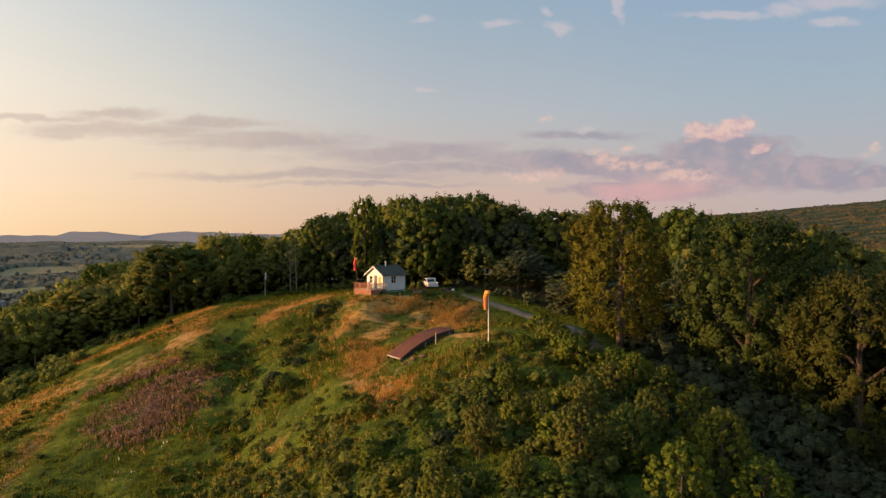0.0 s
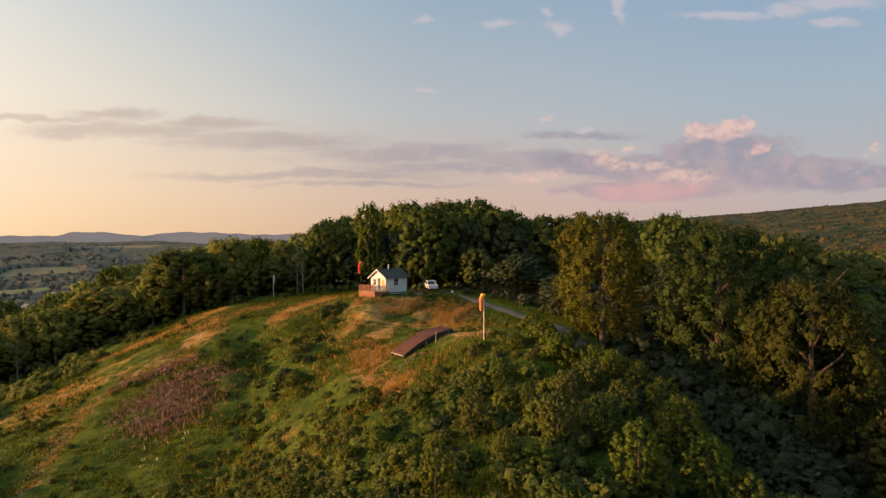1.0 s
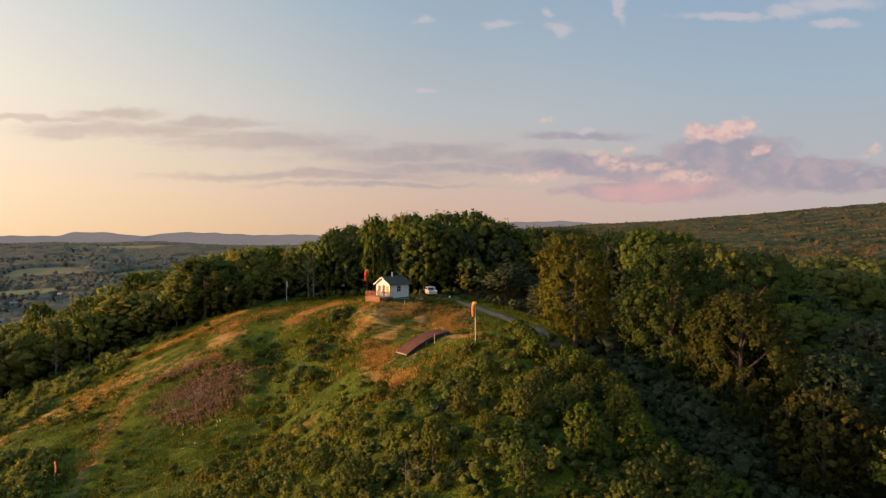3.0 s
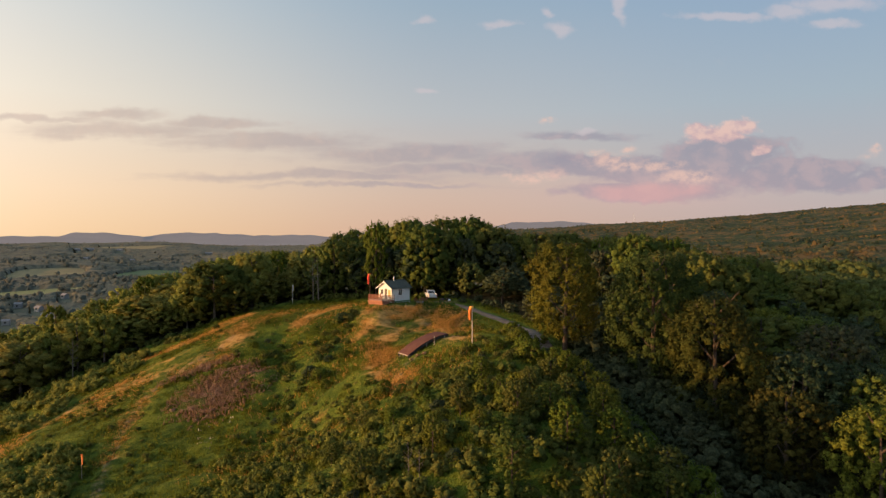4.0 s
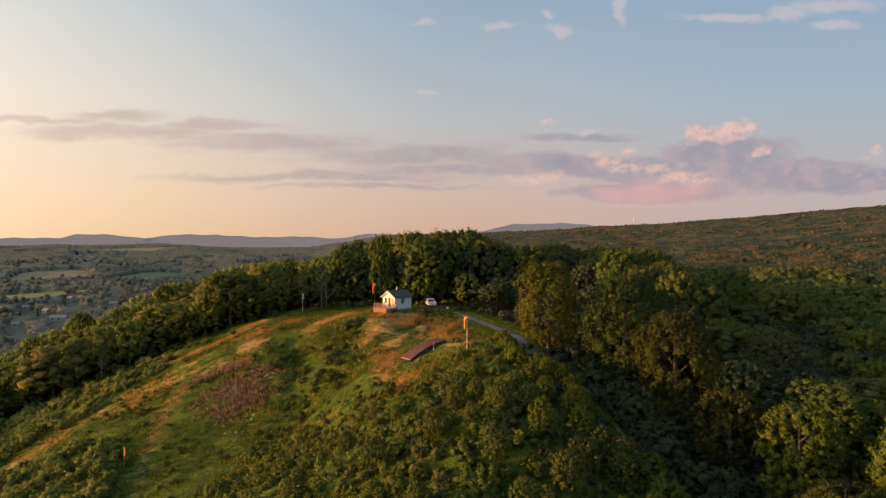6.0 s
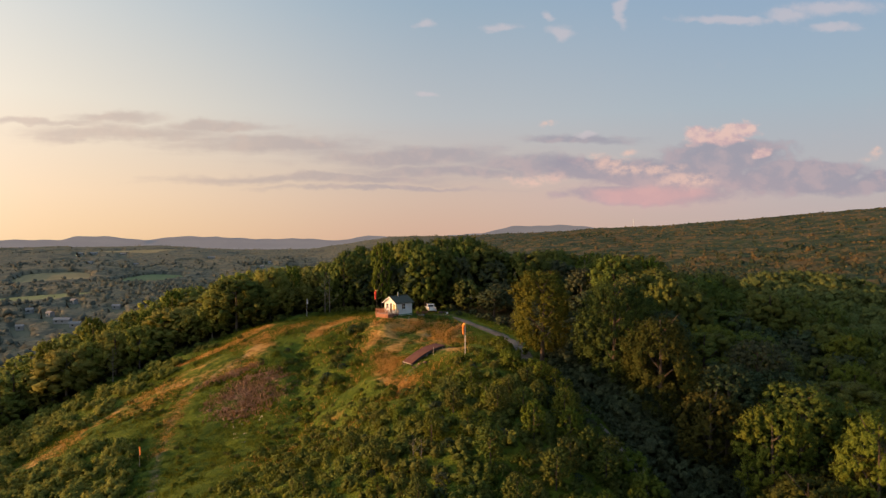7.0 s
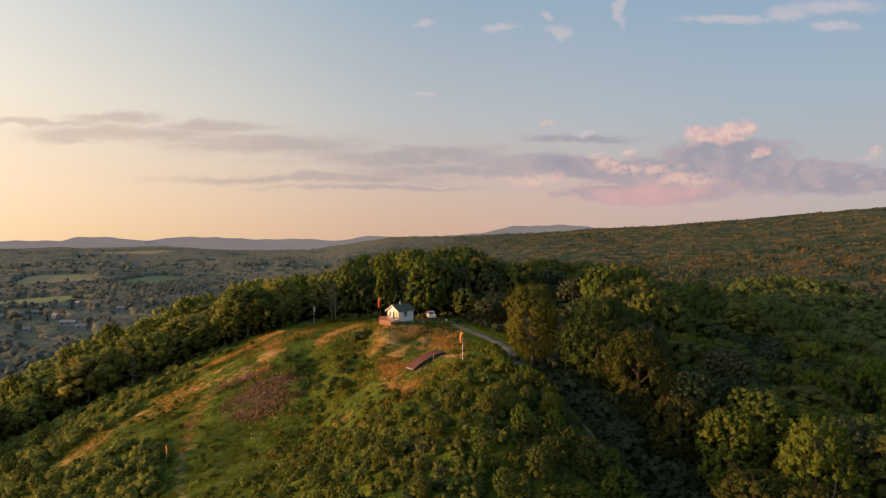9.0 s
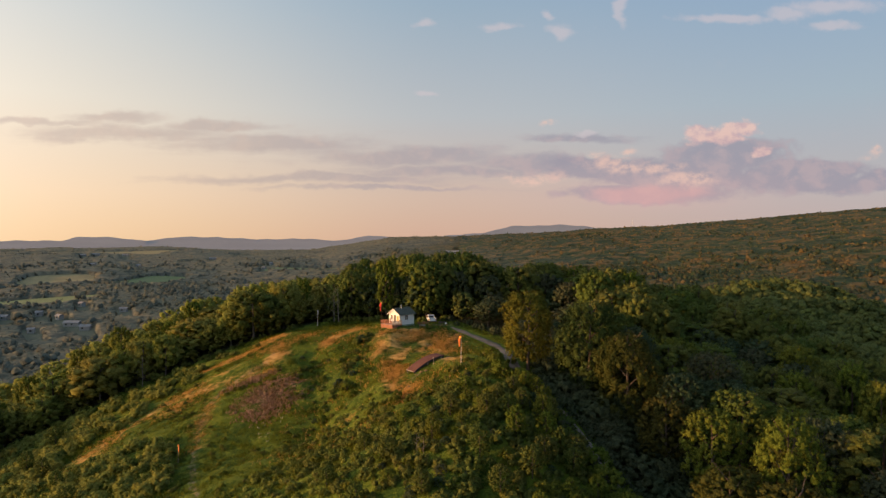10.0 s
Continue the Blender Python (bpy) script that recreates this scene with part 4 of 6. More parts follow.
# valley buildings: x, y, width, depth, wall height, turn
HOUSES = ((-333, 497, 13, 6, 2.8, 5), (-309, 476, 8, 5, 3.0, 15), (-369, 536, 6, 5, 3.2, -25), (-400, 624, 6.5, 5, 3.5, -24), (-332, 583, 7, 4.5, 3.0, 10), (-347, 463, 5, 4, 3, 20), (-404, 559, 6, 5, 3.5, 20),
          (-425, 540, 7, 5, 3, 0), (-1197, 1973, 16, 8, 4.9, 11), (-1189, 2035, 22, 8, 5, 15), (-1112, 2080, 26, 8, 4.6, -21), (-935, 1576, 13, 7, 5, -6), (-753, 1941, 24, 8, 4.6, 7), (-462, 1515, 8, 6, 4, -5),
          (-481, 1651, 8, 6, 4.2, -7), (-854, 1656, 12, 7, 4.5, 10), (26, 1817, 48, 12, 6, -10))


def canopy(name, az0, az1, r0, r1, mat, label, seed, tall, rough, sprays):
    """The roof of a far wood: one uneven leafy sheet with crowns standing up from it, open over the meadows."""
    rng = np.random.default_rng(seed)
    nr_ = int(math.log(r1 / r0) / 0.0078)
    rad = r0 * (r1 / r0) ** (np.arange(nr_) / (nr_ - 1))
    ang = np.radians(np.arange(az0, az1, 0.29))
    R, A = np.meshgrid(rad, ang, indexing="ij")
    R = R * (1 + rng.uniform(-0.0028, 0.0028, R.shape))
    A = A + rng.uniform(-0.0019, 0.0019, A.shape)
    X, Y = R * np.sin(A), R * np.cos(A)
    near_hill = np.hypot(X, Y - 80)
    h = rng.normal(size=R.shape)
    seeds = np.where(rng.uniform(size=h.shape) < 0.20, rng.uniform(0.35, 1.0, h.shape), -9.0)
    soft = np.full(h.shape, -0.2)
    for a in range(-3, 4):
        for b_ in range(-3, 4):
            soft = np.maximum(soft, np.roll(seeds, (a, b_), (0, 1)) - 0.13 * (a * a + b_ * b_))
    broad = np.sin(X * 0.021 + 1.7 * np.sin(Y * 0.013)) * np.sin(Y * 0.017 + 1.3 * np.sin(X * 0.011))
    top = tall - 0.6 * rough + (rough + R * 0.0010) * soft + 0.25 * h + 1.6 * broad
    top = top - 2.5 * (1 - smooth(850, 1050, R))
    clear = in_meadow(X, Y) | (near_hill < 232) | (near_line(VROAD, X, Y) < 9)
    for hx, hy, *_r in HOUSES:
        q, w_ = (Y - hy) + (X - hx) * 0.4, (X - hx) - (Y - hy) * hx / hy
        clear |= (np.abs(w_) < 7 + hy * 0.003) & (q < 8 + hy * 0.003) & (q > -0.07 * hy)
    if name == "valley_wood":
        clear |= (np.sin(X * 0.011 + 0.6) * np.sin(Y * 0.014 + X * 0.003) > 0.80) & (R > 600)
    top = np.where(clear, -3.0, top)
    Z = ground_z(X, Y) + top
    v = np.stack([X, Y, Z], -1)
    du = np.roll(v, -1, 1) - np.roll(v, 1, 1)
    dv = np.roll(v, -1, 0) - np.roll(v, 1, 0)
    du[:, [0, -1]], dv[[0, -1]] = (1, 0, 0), (0, 1, 0)
    n = np.cross(du, dv)
    n /= np.linalg.norm(n, axis=2)[..., None]
    n = n * 0.55 + np.array([0, 0, 0.6])
    na = len(ang)
    i = np.arange(nr_ - 1)[:, None] * na + np.arange(na - 1)[None]
    ok = ~(clear[:-1, :-1] & clear[1:, 1:])
    f = np.stack([i, i + 1, i + na + 1, i + na], -1)[ok].reshape(-1, 4)
    f = np.concatenate([f[:, [0, 1, 2]], f[:, [0, 2, 3]]])
    v, n = v.reshape(-1, 3), n.reshape(-1, 3)
    pick = np.nonzero(~clear.ravel())[0]
    pick = rng.choice(pick, min(sprays, len(pick)), replace=False)
    size = np.hypot(v[pick, 0], v[pick, 1]) * 0.0026 * rng.uniform(0.5, 1.4, len(pick)) + 0.5
    cp = v[pick] + np.stack([rng.normal(size=len(pick)), rng.normal(size=len(pick)), size * 0.15], -1)
    cn = np.stack([rng.normal(size=len(pick)) * 0.5 - 0.9, rng.normal(size=len(pick)) * 0.5 - 0.9, rng.uniform(0.3, 0.9, len(pick))], -1)
    cv, cf = leaf_cards(rng, cp, cn, size)
    f = np.concatenate([f, cf + len(v)])
    n = np.concatenate([n, np.repeat(n[pick] + cn * 0.35 + rng.normal(size=(len(pick), 3)) * 0.2, 3, axis=0)])
    v = np.concatenate([v, cv])
    n /= np.linalg.norm(n, axis=1)[:, None]
    return tagged(new(name, quads(name, v, f, mat, True, n)), label, "woodland", kind="stuff")


VROAD = along([(-520, 800), (-592, 960), (-640, 1100), (-672, 1248), (-708, 1392), (-760, 1600)], 25)
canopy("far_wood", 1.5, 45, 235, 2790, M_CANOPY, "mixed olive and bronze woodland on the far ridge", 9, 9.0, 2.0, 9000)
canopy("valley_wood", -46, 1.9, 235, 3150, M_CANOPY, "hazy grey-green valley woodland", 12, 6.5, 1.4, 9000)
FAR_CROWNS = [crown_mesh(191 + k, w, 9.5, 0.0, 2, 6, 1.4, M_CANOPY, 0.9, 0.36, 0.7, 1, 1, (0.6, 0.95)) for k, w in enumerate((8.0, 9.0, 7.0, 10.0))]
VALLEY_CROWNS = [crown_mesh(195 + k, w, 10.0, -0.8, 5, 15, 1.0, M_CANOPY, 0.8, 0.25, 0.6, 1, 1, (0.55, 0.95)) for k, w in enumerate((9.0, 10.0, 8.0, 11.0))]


def far_trees(name, az0, az1, r0, r1, n, crowns, label, seed):
    """Single crowns of a far wood, clear of meadows, houses and the road."""
    rng = np.random.default_rng(seed)
    r, az = rng.uniform(r0, r1, n), np.radians(rng.uniform(az0, az1, n))
    x, y = r * np.sin(az), r * np.cos(az)
    ok = ~in_meadow(x, y, 1.06) & (np.hypot(x, y - 80) > 235) & (near_line(VROAD, x, y) > 11)
    for hx, hy, *_r in HOUSES:
        q, w_ = (y - hy) + (x - hx) * 0.4, (x - hx) - (y - hy) * hx / hy
        ok &= ~((np.abs(w_) < 10 + hy * 0.004) & (q < 9) & (q > -0.14 * hy))
    x, y, r = x[ok], y[ok], r[ok]
    s = rng.uniform(0.65, 1.25, len(x)) * (1 + r * 0.00025)
    return grove(name, np.stack([x, y, s, s * rng.uniform(0.85, 1.3, len(x))], -1), crowns, label, "woodland", seed, -2.2 if r0 > 800 else -1.6, 0.66)


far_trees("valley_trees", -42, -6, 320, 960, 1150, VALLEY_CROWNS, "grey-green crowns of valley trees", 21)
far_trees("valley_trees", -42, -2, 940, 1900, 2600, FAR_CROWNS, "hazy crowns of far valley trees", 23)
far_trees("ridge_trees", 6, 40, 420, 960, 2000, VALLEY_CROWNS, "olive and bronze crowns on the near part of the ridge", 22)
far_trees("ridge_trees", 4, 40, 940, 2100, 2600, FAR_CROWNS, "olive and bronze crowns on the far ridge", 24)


for cx, cy, a, b_, turn, mat, label in MEADOWS:
    rr, th = np.meshgrid(np.linspace(0.02, 1, 14), np.linspace(0, 2 * np.pi, 40, endpoint=False), indexing="ij")
    wob = 1.08 / (np.cos(th) ** 4 + np.sin(th) ** 4) ** 0.25
    u, v = rr * wob * a, rr * wob * b_
    c, s = math.cos(radians(turn)), math.sin(radians(turn))
    x, y = cx + u * np.cos(th) * c - v * np.sin(th) * s, cy + u * np.cos(th) * s + v * np.sin(th) * c
    vt = np.stack([x, y, ground_z(x, y) + 1.2], -1).reshape(-1, 3)
    i = np.arange(13)[:, None] * 40 + np.arange(40)[None]
    j = np.arange(13)[:, None] * 40 + (np.arange(40)[None] + 1) % 40
    tagged(new("meadow", quads("meadow", vt, np.stack([i, i + 40, j + 40, j], -1).reshape(-1, 4), mat, True)), label, "meadow", kind="structure")


# far hills, their blue-grey haze held in the base colour
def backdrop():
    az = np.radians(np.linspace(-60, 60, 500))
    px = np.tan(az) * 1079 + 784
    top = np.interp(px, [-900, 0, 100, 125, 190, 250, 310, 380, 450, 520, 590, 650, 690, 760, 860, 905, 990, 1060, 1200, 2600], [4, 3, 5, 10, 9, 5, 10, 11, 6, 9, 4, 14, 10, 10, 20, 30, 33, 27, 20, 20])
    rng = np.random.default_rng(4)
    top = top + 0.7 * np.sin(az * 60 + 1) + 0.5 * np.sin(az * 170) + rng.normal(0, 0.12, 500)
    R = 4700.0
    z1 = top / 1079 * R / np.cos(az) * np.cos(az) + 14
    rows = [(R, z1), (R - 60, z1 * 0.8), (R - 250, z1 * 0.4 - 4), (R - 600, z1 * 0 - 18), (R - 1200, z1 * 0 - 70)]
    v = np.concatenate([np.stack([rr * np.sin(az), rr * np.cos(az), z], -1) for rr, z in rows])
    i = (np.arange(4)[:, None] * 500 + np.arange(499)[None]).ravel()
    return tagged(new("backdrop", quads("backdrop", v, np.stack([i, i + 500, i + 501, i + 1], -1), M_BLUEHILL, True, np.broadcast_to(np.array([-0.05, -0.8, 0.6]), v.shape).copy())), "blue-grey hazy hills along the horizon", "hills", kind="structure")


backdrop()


# ---------------------------------------------------------------- shrubs of the spur and the slopes
def inside(poly, x, y):
    hit = False
    j = len(poly) - 1
    for i in range(len(poly)):
        (xi, yi), (xj, yj) = poly[i], poly[j]
        if (yi > y) != (yj > y) and x < (xj - xi) * (y - yi) / (yj - yi) + xi:
            hit = not hit
        j = i
    return hit


SPUR = [(-27, 36), (-30, 47), (-27, 57), (-21.6, 60), (-13.5, 60.6), (-7, 57), (-2.9, 55), (1, 58), (3.5, 62), (8.2, 64), (11.3, 66), (11.6, 58.6), (12.4, 52), (14.7, 44), (17.7, 36), (20, 28), (22, 18), (24, 4), (10, 0), (-14, 2), (-24, 20)]
BELT = [(-100, 97), (-87, 96.5), (-79.7, 98.7), (-70.3, 97.5), (-64, 104), (-56.1, 103), (-54.9, 95.5), (-59, 92.5), (-64.2, 87.5), (-65, 80), (-69, 75), (-71, 66.4), (-66, 63), (-57.5, 65.7), (-50.4, 64.3), (-47, 58.4), (-42.5, 43.5), (-45, 30), (-78, 30), (-110, 60)]
shrubs = []
tries = 0
while len(shrubs) < 330 and tries < 16000:
    tries += 1
    x, y = rng.uniform(-32, 24), rng.uniform(0, 69)
    s = rng.uniform(0.32, 0.7) + 0.25 * float(smooth(-18, -4, x)) * rng.uniform(0, 1) + 0.45 * float(smooth(-8, 12, x)) * rng.uniform(0.3, 1)
    s *= 0.6 if y > 51 and x > 0 else 1.0
    if inside(SPUR, x, y) and all((x - a) ** 2 + (y - b_) ** 2 > (0.70 * (s + c)) ** 2 for a, b_, c in shrubs):
        shrubs.append((x, y, s))
belt_shrubs = []
tries = 0
while len(belt_shrubs) < 190 and tries < 9000:
    tries += 1
    x, y = rng.uniform(-104, -42), rng.uniform(36, 105)
    s = rng.uniform(0.55, 1.25)
    if inside(BELT, x, y) and not forest(x, y) and all((x - a) ** 2 + (y - b_) ** 2 > (0.95 * (s + c)) ** 2 for a, b_, c in belt_shrubs):
        belt_shrubs.append((x, y, s))
shrubs += [(float(np.interp(y, ROAD_Y, ROAD_X)) - 3.0 + rng.uniform(-0.5, 0.4), y, rng.uniform(0.9, 1.5) if y < 52 else rng.uniform(0.75, 1.15)) for y in np.arange(33, 66, 1.9)]
shrubs += [(float(np.interp(y, ROAD_Y, ROAD_X)) - 2.9 + rng.uniform(-0.4, 0.4), y, rng.uniform(1.3, 1.9)) for y in np.arange(6, 33, 2.0)]
shrubs += [(10.6, 64, 0.9), (10.9, 61.3, 0.9), (10.8, 58.0, 0.9), (11.0, 55, 1.0), (11.4, 52, 1.3), (10.4, 53.5, 1.2), (12.6, 49.4, 1.5), (15.6, 48.6, 1.3), (16.6, 45.6, 1.5), (17.6, 42.6, 1.5), (18.4, 40.2, 1.6), (19.2, 37.8, 1.6), (19.9, 35, 1.5), (20.4, 32.2, 1.4)]
shrubs += [(-18.0, 92.8, 1.35), (-16.4, 92.0, 1.0), (-31.4, 91.0, 0.7), (-29.0, 86.1, 0.9), (-27.2, 84.2, 0.6), (-26.0, 82.5, 0.6), (-20.0, 74.3, 1.25), (-18.6, 80.2, 1.25), (-17.6, 70.4, 1.0), (-20.4, 70.5, 1.1), (-22.7, 65.1, 0.9),
           (-21.3, 64.0, 0.7), (-17.4, 76.3, 0.9), (-21.1, 84.5, 0.8), (-17.4, 83.0, 1.0), (-19.3, 77.8, 1.0), (-18.6, 73.0, 0.9), (-20.2, 87.6, 0.9), (-18.2, 87.0, 0.7), (-16.4, 88.6, 0.8), (-15.6, 85.8, 0.6), (-24.2, 79.0, 0.7),
           (-21.8, 68.0, 0.8), (-22.6, 76.5, 0.6), (-15.0, 80.5, 0.6), (-14.6, 75.0, 0.6), (-24.5, 87.0, 0.6), (-28.5, 89.0, 0.7), (-33.0, 88.0, 0.6), (-16.0, 66.5, 0.6), (-12.2, 62.5, 0.6)]
low_cover = [q for q in shrubs if q[0] < -9 and q[1] < 62 and q[2] < 0.75 or q[2] < 0.45]
shrubs = [q for q in shrubs if q not in low_cover]
for x, y, s in shrubs:
    idx = int(rng.choice(4, p=[0.31, 0.22, 0.22, 0.25]))
    put_plant("bush", idx, stand(x, y, s, rng.uniform(0, 360), s * rng.uniform(0.8, 1.25)), "shrub", BUSH_LABELS[idx], "shrub", "shrubs on the slope")


def thicket(name, places, me, label):
    """Many shrubs joined, all after one mesh; places: x, y, scale."""
    return grove(name, [(x, y, s, s) for x, y, s in places], [me], label, "shrubs", len(places))


loose = []
for cx, cy, a, b_, n, lo, hi in ((-17.5, 93, 1.8, 1.5, 4, 0.6, 0.9), (-18, 82, 3, 3, 5, 0.4, 0.7), (-21, 76, 3, 4, 5, 0.4, 0.8), (-30, 87, 3, 3, 4, 0.3, 0.5), (-25, 70, 3, 4, 4, 0.4, 0.6),
                                 (12, 62, 3, 3, 4, 0.5, 0.8), (9, 70, 2, 5, 8, 0.3, 0.5),
                                 (-54, 103.5, 5, 1.2, 9, 0.4, 0.8)):
    for k in range(n):
        loose.append((cx + rng.normal() * a * 0.6, cy + rng.normal() * b_ * 0.6, rng.uniform(lo, hi)))
# understorey along the edge of the wood
verge = [(29.8 + math.cos(k * 0.8) * 2.6, 45.5 + math.sin(k * 0.8) * 2.6, 1.9 + 0.3 * math.sin(k * 2.1)) for k in range(8)]
verge += [(26.5 + math.cos(k * 1.1) * 3.0, 53.5 + math.sin(k * 1.1) * 3.0, 1.5 + 0.3 * math.sin(k * 1.7)) for k in range(6)]
for x in np.arange(-104, 26, 2.1):
    yy = float(np.interp(x, EDGE_X, EDGE_Y))
    (loose if x < 2 else verge).append((x + rng.normal() * 0.8, yy - 0.8 + rng.normal() * 1.2, rng.uniform(0.5, 1.0)))
for y in np.arange(2, 66, 1.6):
    for k in range(4):
        verge.append((float(np.interp(y, ROAD_Y, ROAD_X)) + 4.5 + rng.uniform(0, 9), y + rng.normal(), rng.uniform(0.8, 1.7)))
for k in range(600):
    x, y = rng.uniform(-22, 24), rng.uniform(0, 60)
    if inside(SPUR, x, y):
        loose.append((x, y, rng.uniform(0.4, 0.6) + 0.4 * float(smooth(-16, 4, x)) * rng.uniform(0.3, 1) if y < 51 else rng.uniform(0.3, 0.5)))
gold_brush = []
while len(gold_brush) < 170:
    x, y = rng.uniform(-31, -6), rng.uniform(28, 61)
    if inside(SPUR, x, y):
        gold_brush.append((x, y, rng.uniform(0.22, 0.5)))
for y in np.arange(16, 53, 0.9):
    verge.append((float(np.interp(y, ROAD_Y, ROAD_X)) - 2.1 + rng.uniform(-0.3, 0.3), y, rng.uniform(0.55, 0.85)))
    verge.append((float(np.interp(y, ROAD_Y, ROAD_X)) + 2.3 + rng.uniform(-0.3, 0.5), y, rng.uniform(0.5, 0.85)))
flank_brush = []
while len(flank_brush) < 640:
    x, y = rng.uniform(-108, -42), rng.uniform(32, 105)
    if inside(BELT, x, y) and dryness(x, y) < 0.3 and not forest(x, y):
        flank_brush.append((x, y, rng.uniform(0.4, 1.15)))
brush = []
while len(brush) < 300:
    x, y = rng.uniform(-62, 6), rng.uniform(36, 100)
    q = float(rills(x, y)) + 0.5 * math.sin(x * 0.21 + y * 0.13) - 0.25
    if q < -0.25 and dryness(x, y) < 0.35 and not inside(SPUR, x, y) and near_line(TRACK_PTS, x, y) > 2.0 and math.hypot(x + 11, y - 99) > 7 and math.hypot(x + 2, y - 67.5) > 5.5:
        brush.append((x, y, rng.uniform(0.16, 0.42)))
loose += brush
tall_ones, low_ones = [q for q in loose if q[2] >= 0.5], [q for q in loose if q[2] < 0.5]
for k in range(3):
    thicket("thicket", tall_ones[k::3], LOW_BUSHES[(0, 3, 3)[k]], "tangled shrubs along the wood and down the slope")
for k in range(2):
    thicket("thicket", verge[k::2], SHADE_BUSH, "tangled shrubs beside the track, coloured dark for the shade under the trees")
for k in range(2):
    thicket("bramble", low_ones[k::2], LOW_BUSHES[(0, 2)[k]], "low brambles and weeds among the grass")
thicket("low_shrubs", low_cover[0::2], OLIVE_BUSH, "low olive-green shrubs among rough grass on the spur")
thicket("low_shrubs", low_cover[1::2], FRESH_BUSH, "low fresh green shrubs among rough grass on the spur")
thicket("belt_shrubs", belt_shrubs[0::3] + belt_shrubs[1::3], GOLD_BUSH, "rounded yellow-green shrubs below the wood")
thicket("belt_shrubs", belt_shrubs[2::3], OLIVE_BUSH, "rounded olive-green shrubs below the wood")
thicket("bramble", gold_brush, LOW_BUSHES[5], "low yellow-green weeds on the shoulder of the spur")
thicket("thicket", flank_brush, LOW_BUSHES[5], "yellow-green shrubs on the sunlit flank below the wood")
heath = []
while len(heath) < 150:
    x, y = rng.uniform(-50, -22), rng.uniform(64, 90)
    if heathy(x, y) > rng.uniform(0.35, 1.0):
        heath.append((x, y, rng.uniform(0.16, 0.42)))
heath += [(2.4, 68.9, 0.42), (3.1, 68.0, 0.34), (2.0, 67.4, 0.3), (-2.6, 63.6, 0.34), (-1.7, 63.2, 0.3), (-3.5, 63.4, 0.26)]
thicket("heath", heath, LOW_BUSHES[4], "pinkish brown dead brush patch on the slope")
# young trees standing out of the thicket
YOUNG = [(trunk_mesh(81 + k, 4.6, 0.08, 0.8, 6, 1.4, M_BARK), crown_mesh(81 + k, w, 4.4, 0.5, 110, 2300, 0.15, mat, sh, 0.085, 0.5, 3, 1))
         for k, (w, mat, sh) in enumerate(((2.9, M_LEAF_FRESH, 0.75), (3.4, M_LEAF, 0.9), (2.5, M_LEAF_FRESH, 0.6)))]
YOUNG_LABELS = ("young yellow-green tree rising out of the thicket", "young olive-green tree rising out of the thicket", "slim fresh green sapling rising out of the thicket")
young = {}
for x, y, h, idx in ((11, 28.5, 0.95, 0), (15.4, 34, 1.05, 0), (16.3, 45, 0.8, 2), (6, 24, 0.9, 1), (2.5, 37, 0.75, 1), (18.5, 31.5, 0.8, 2), (9.5, 40, 0.7, 1), (14, 24, 0.9, 1), (17.5, 24, 0.85, 1), (-1, 20, 0.8, 1),
                     (5, 45, 0.7, 0), (13, 38.5, 0.8, 1), (15, 29, 1.0, 0), (17, 38, 0.85, 1), (12.5, 45, 0.7, 1), (19.5, 20, 0.8, 0), (8, 18, 0.85, 1), (14, 50, 0.55, 1), (3, 14, 0.8, 1), (12, 14, 0.9, 0),
                     (-6, 30, 0.75, 1), (-10, 38, 0.6, 1), (0, 30, 0.8, 0), (-14, 30, 0.7, 1), (7.5, 33, 0.85, 1), (4, 31, 0.7, 2), (10.5, 34, 0.8, 1), (12, 21, 0.95, 1), (16.5, 28, 0.9, 1), (-4, 14, 0.8, 0),
                     (-9, 22, 0.8, 1), (18.5, 27, 1.0, 1), (20.5, 13, 1.0, 1), (16, 18, 0.9, 2), (6.5, 39, 0.7, 2), (-66, 55, 0.8, 1), (-73, 62, 0.9, 1), (-60, 48, 0.8, 1), (-80, 68, 1.0, 1), (-70, 48, 0.9, 0), (-82, 80, 1.0, 1), (14.6, 46.5, 0.8, 0), (16.6, 40.5, 0.9, 0), (15.8, 36.6, 0.95, 2)):
    m_ = stand(x, y, h, x * 50, h * 1.05)
    if idx in young:
        copy_thing(young[idx], m_)
    else:
        young[idx] = plant("young_tree", *YOUNG[idx], m_, YOUNG_LABELS[idx], "tree", "young trees in the thicket")


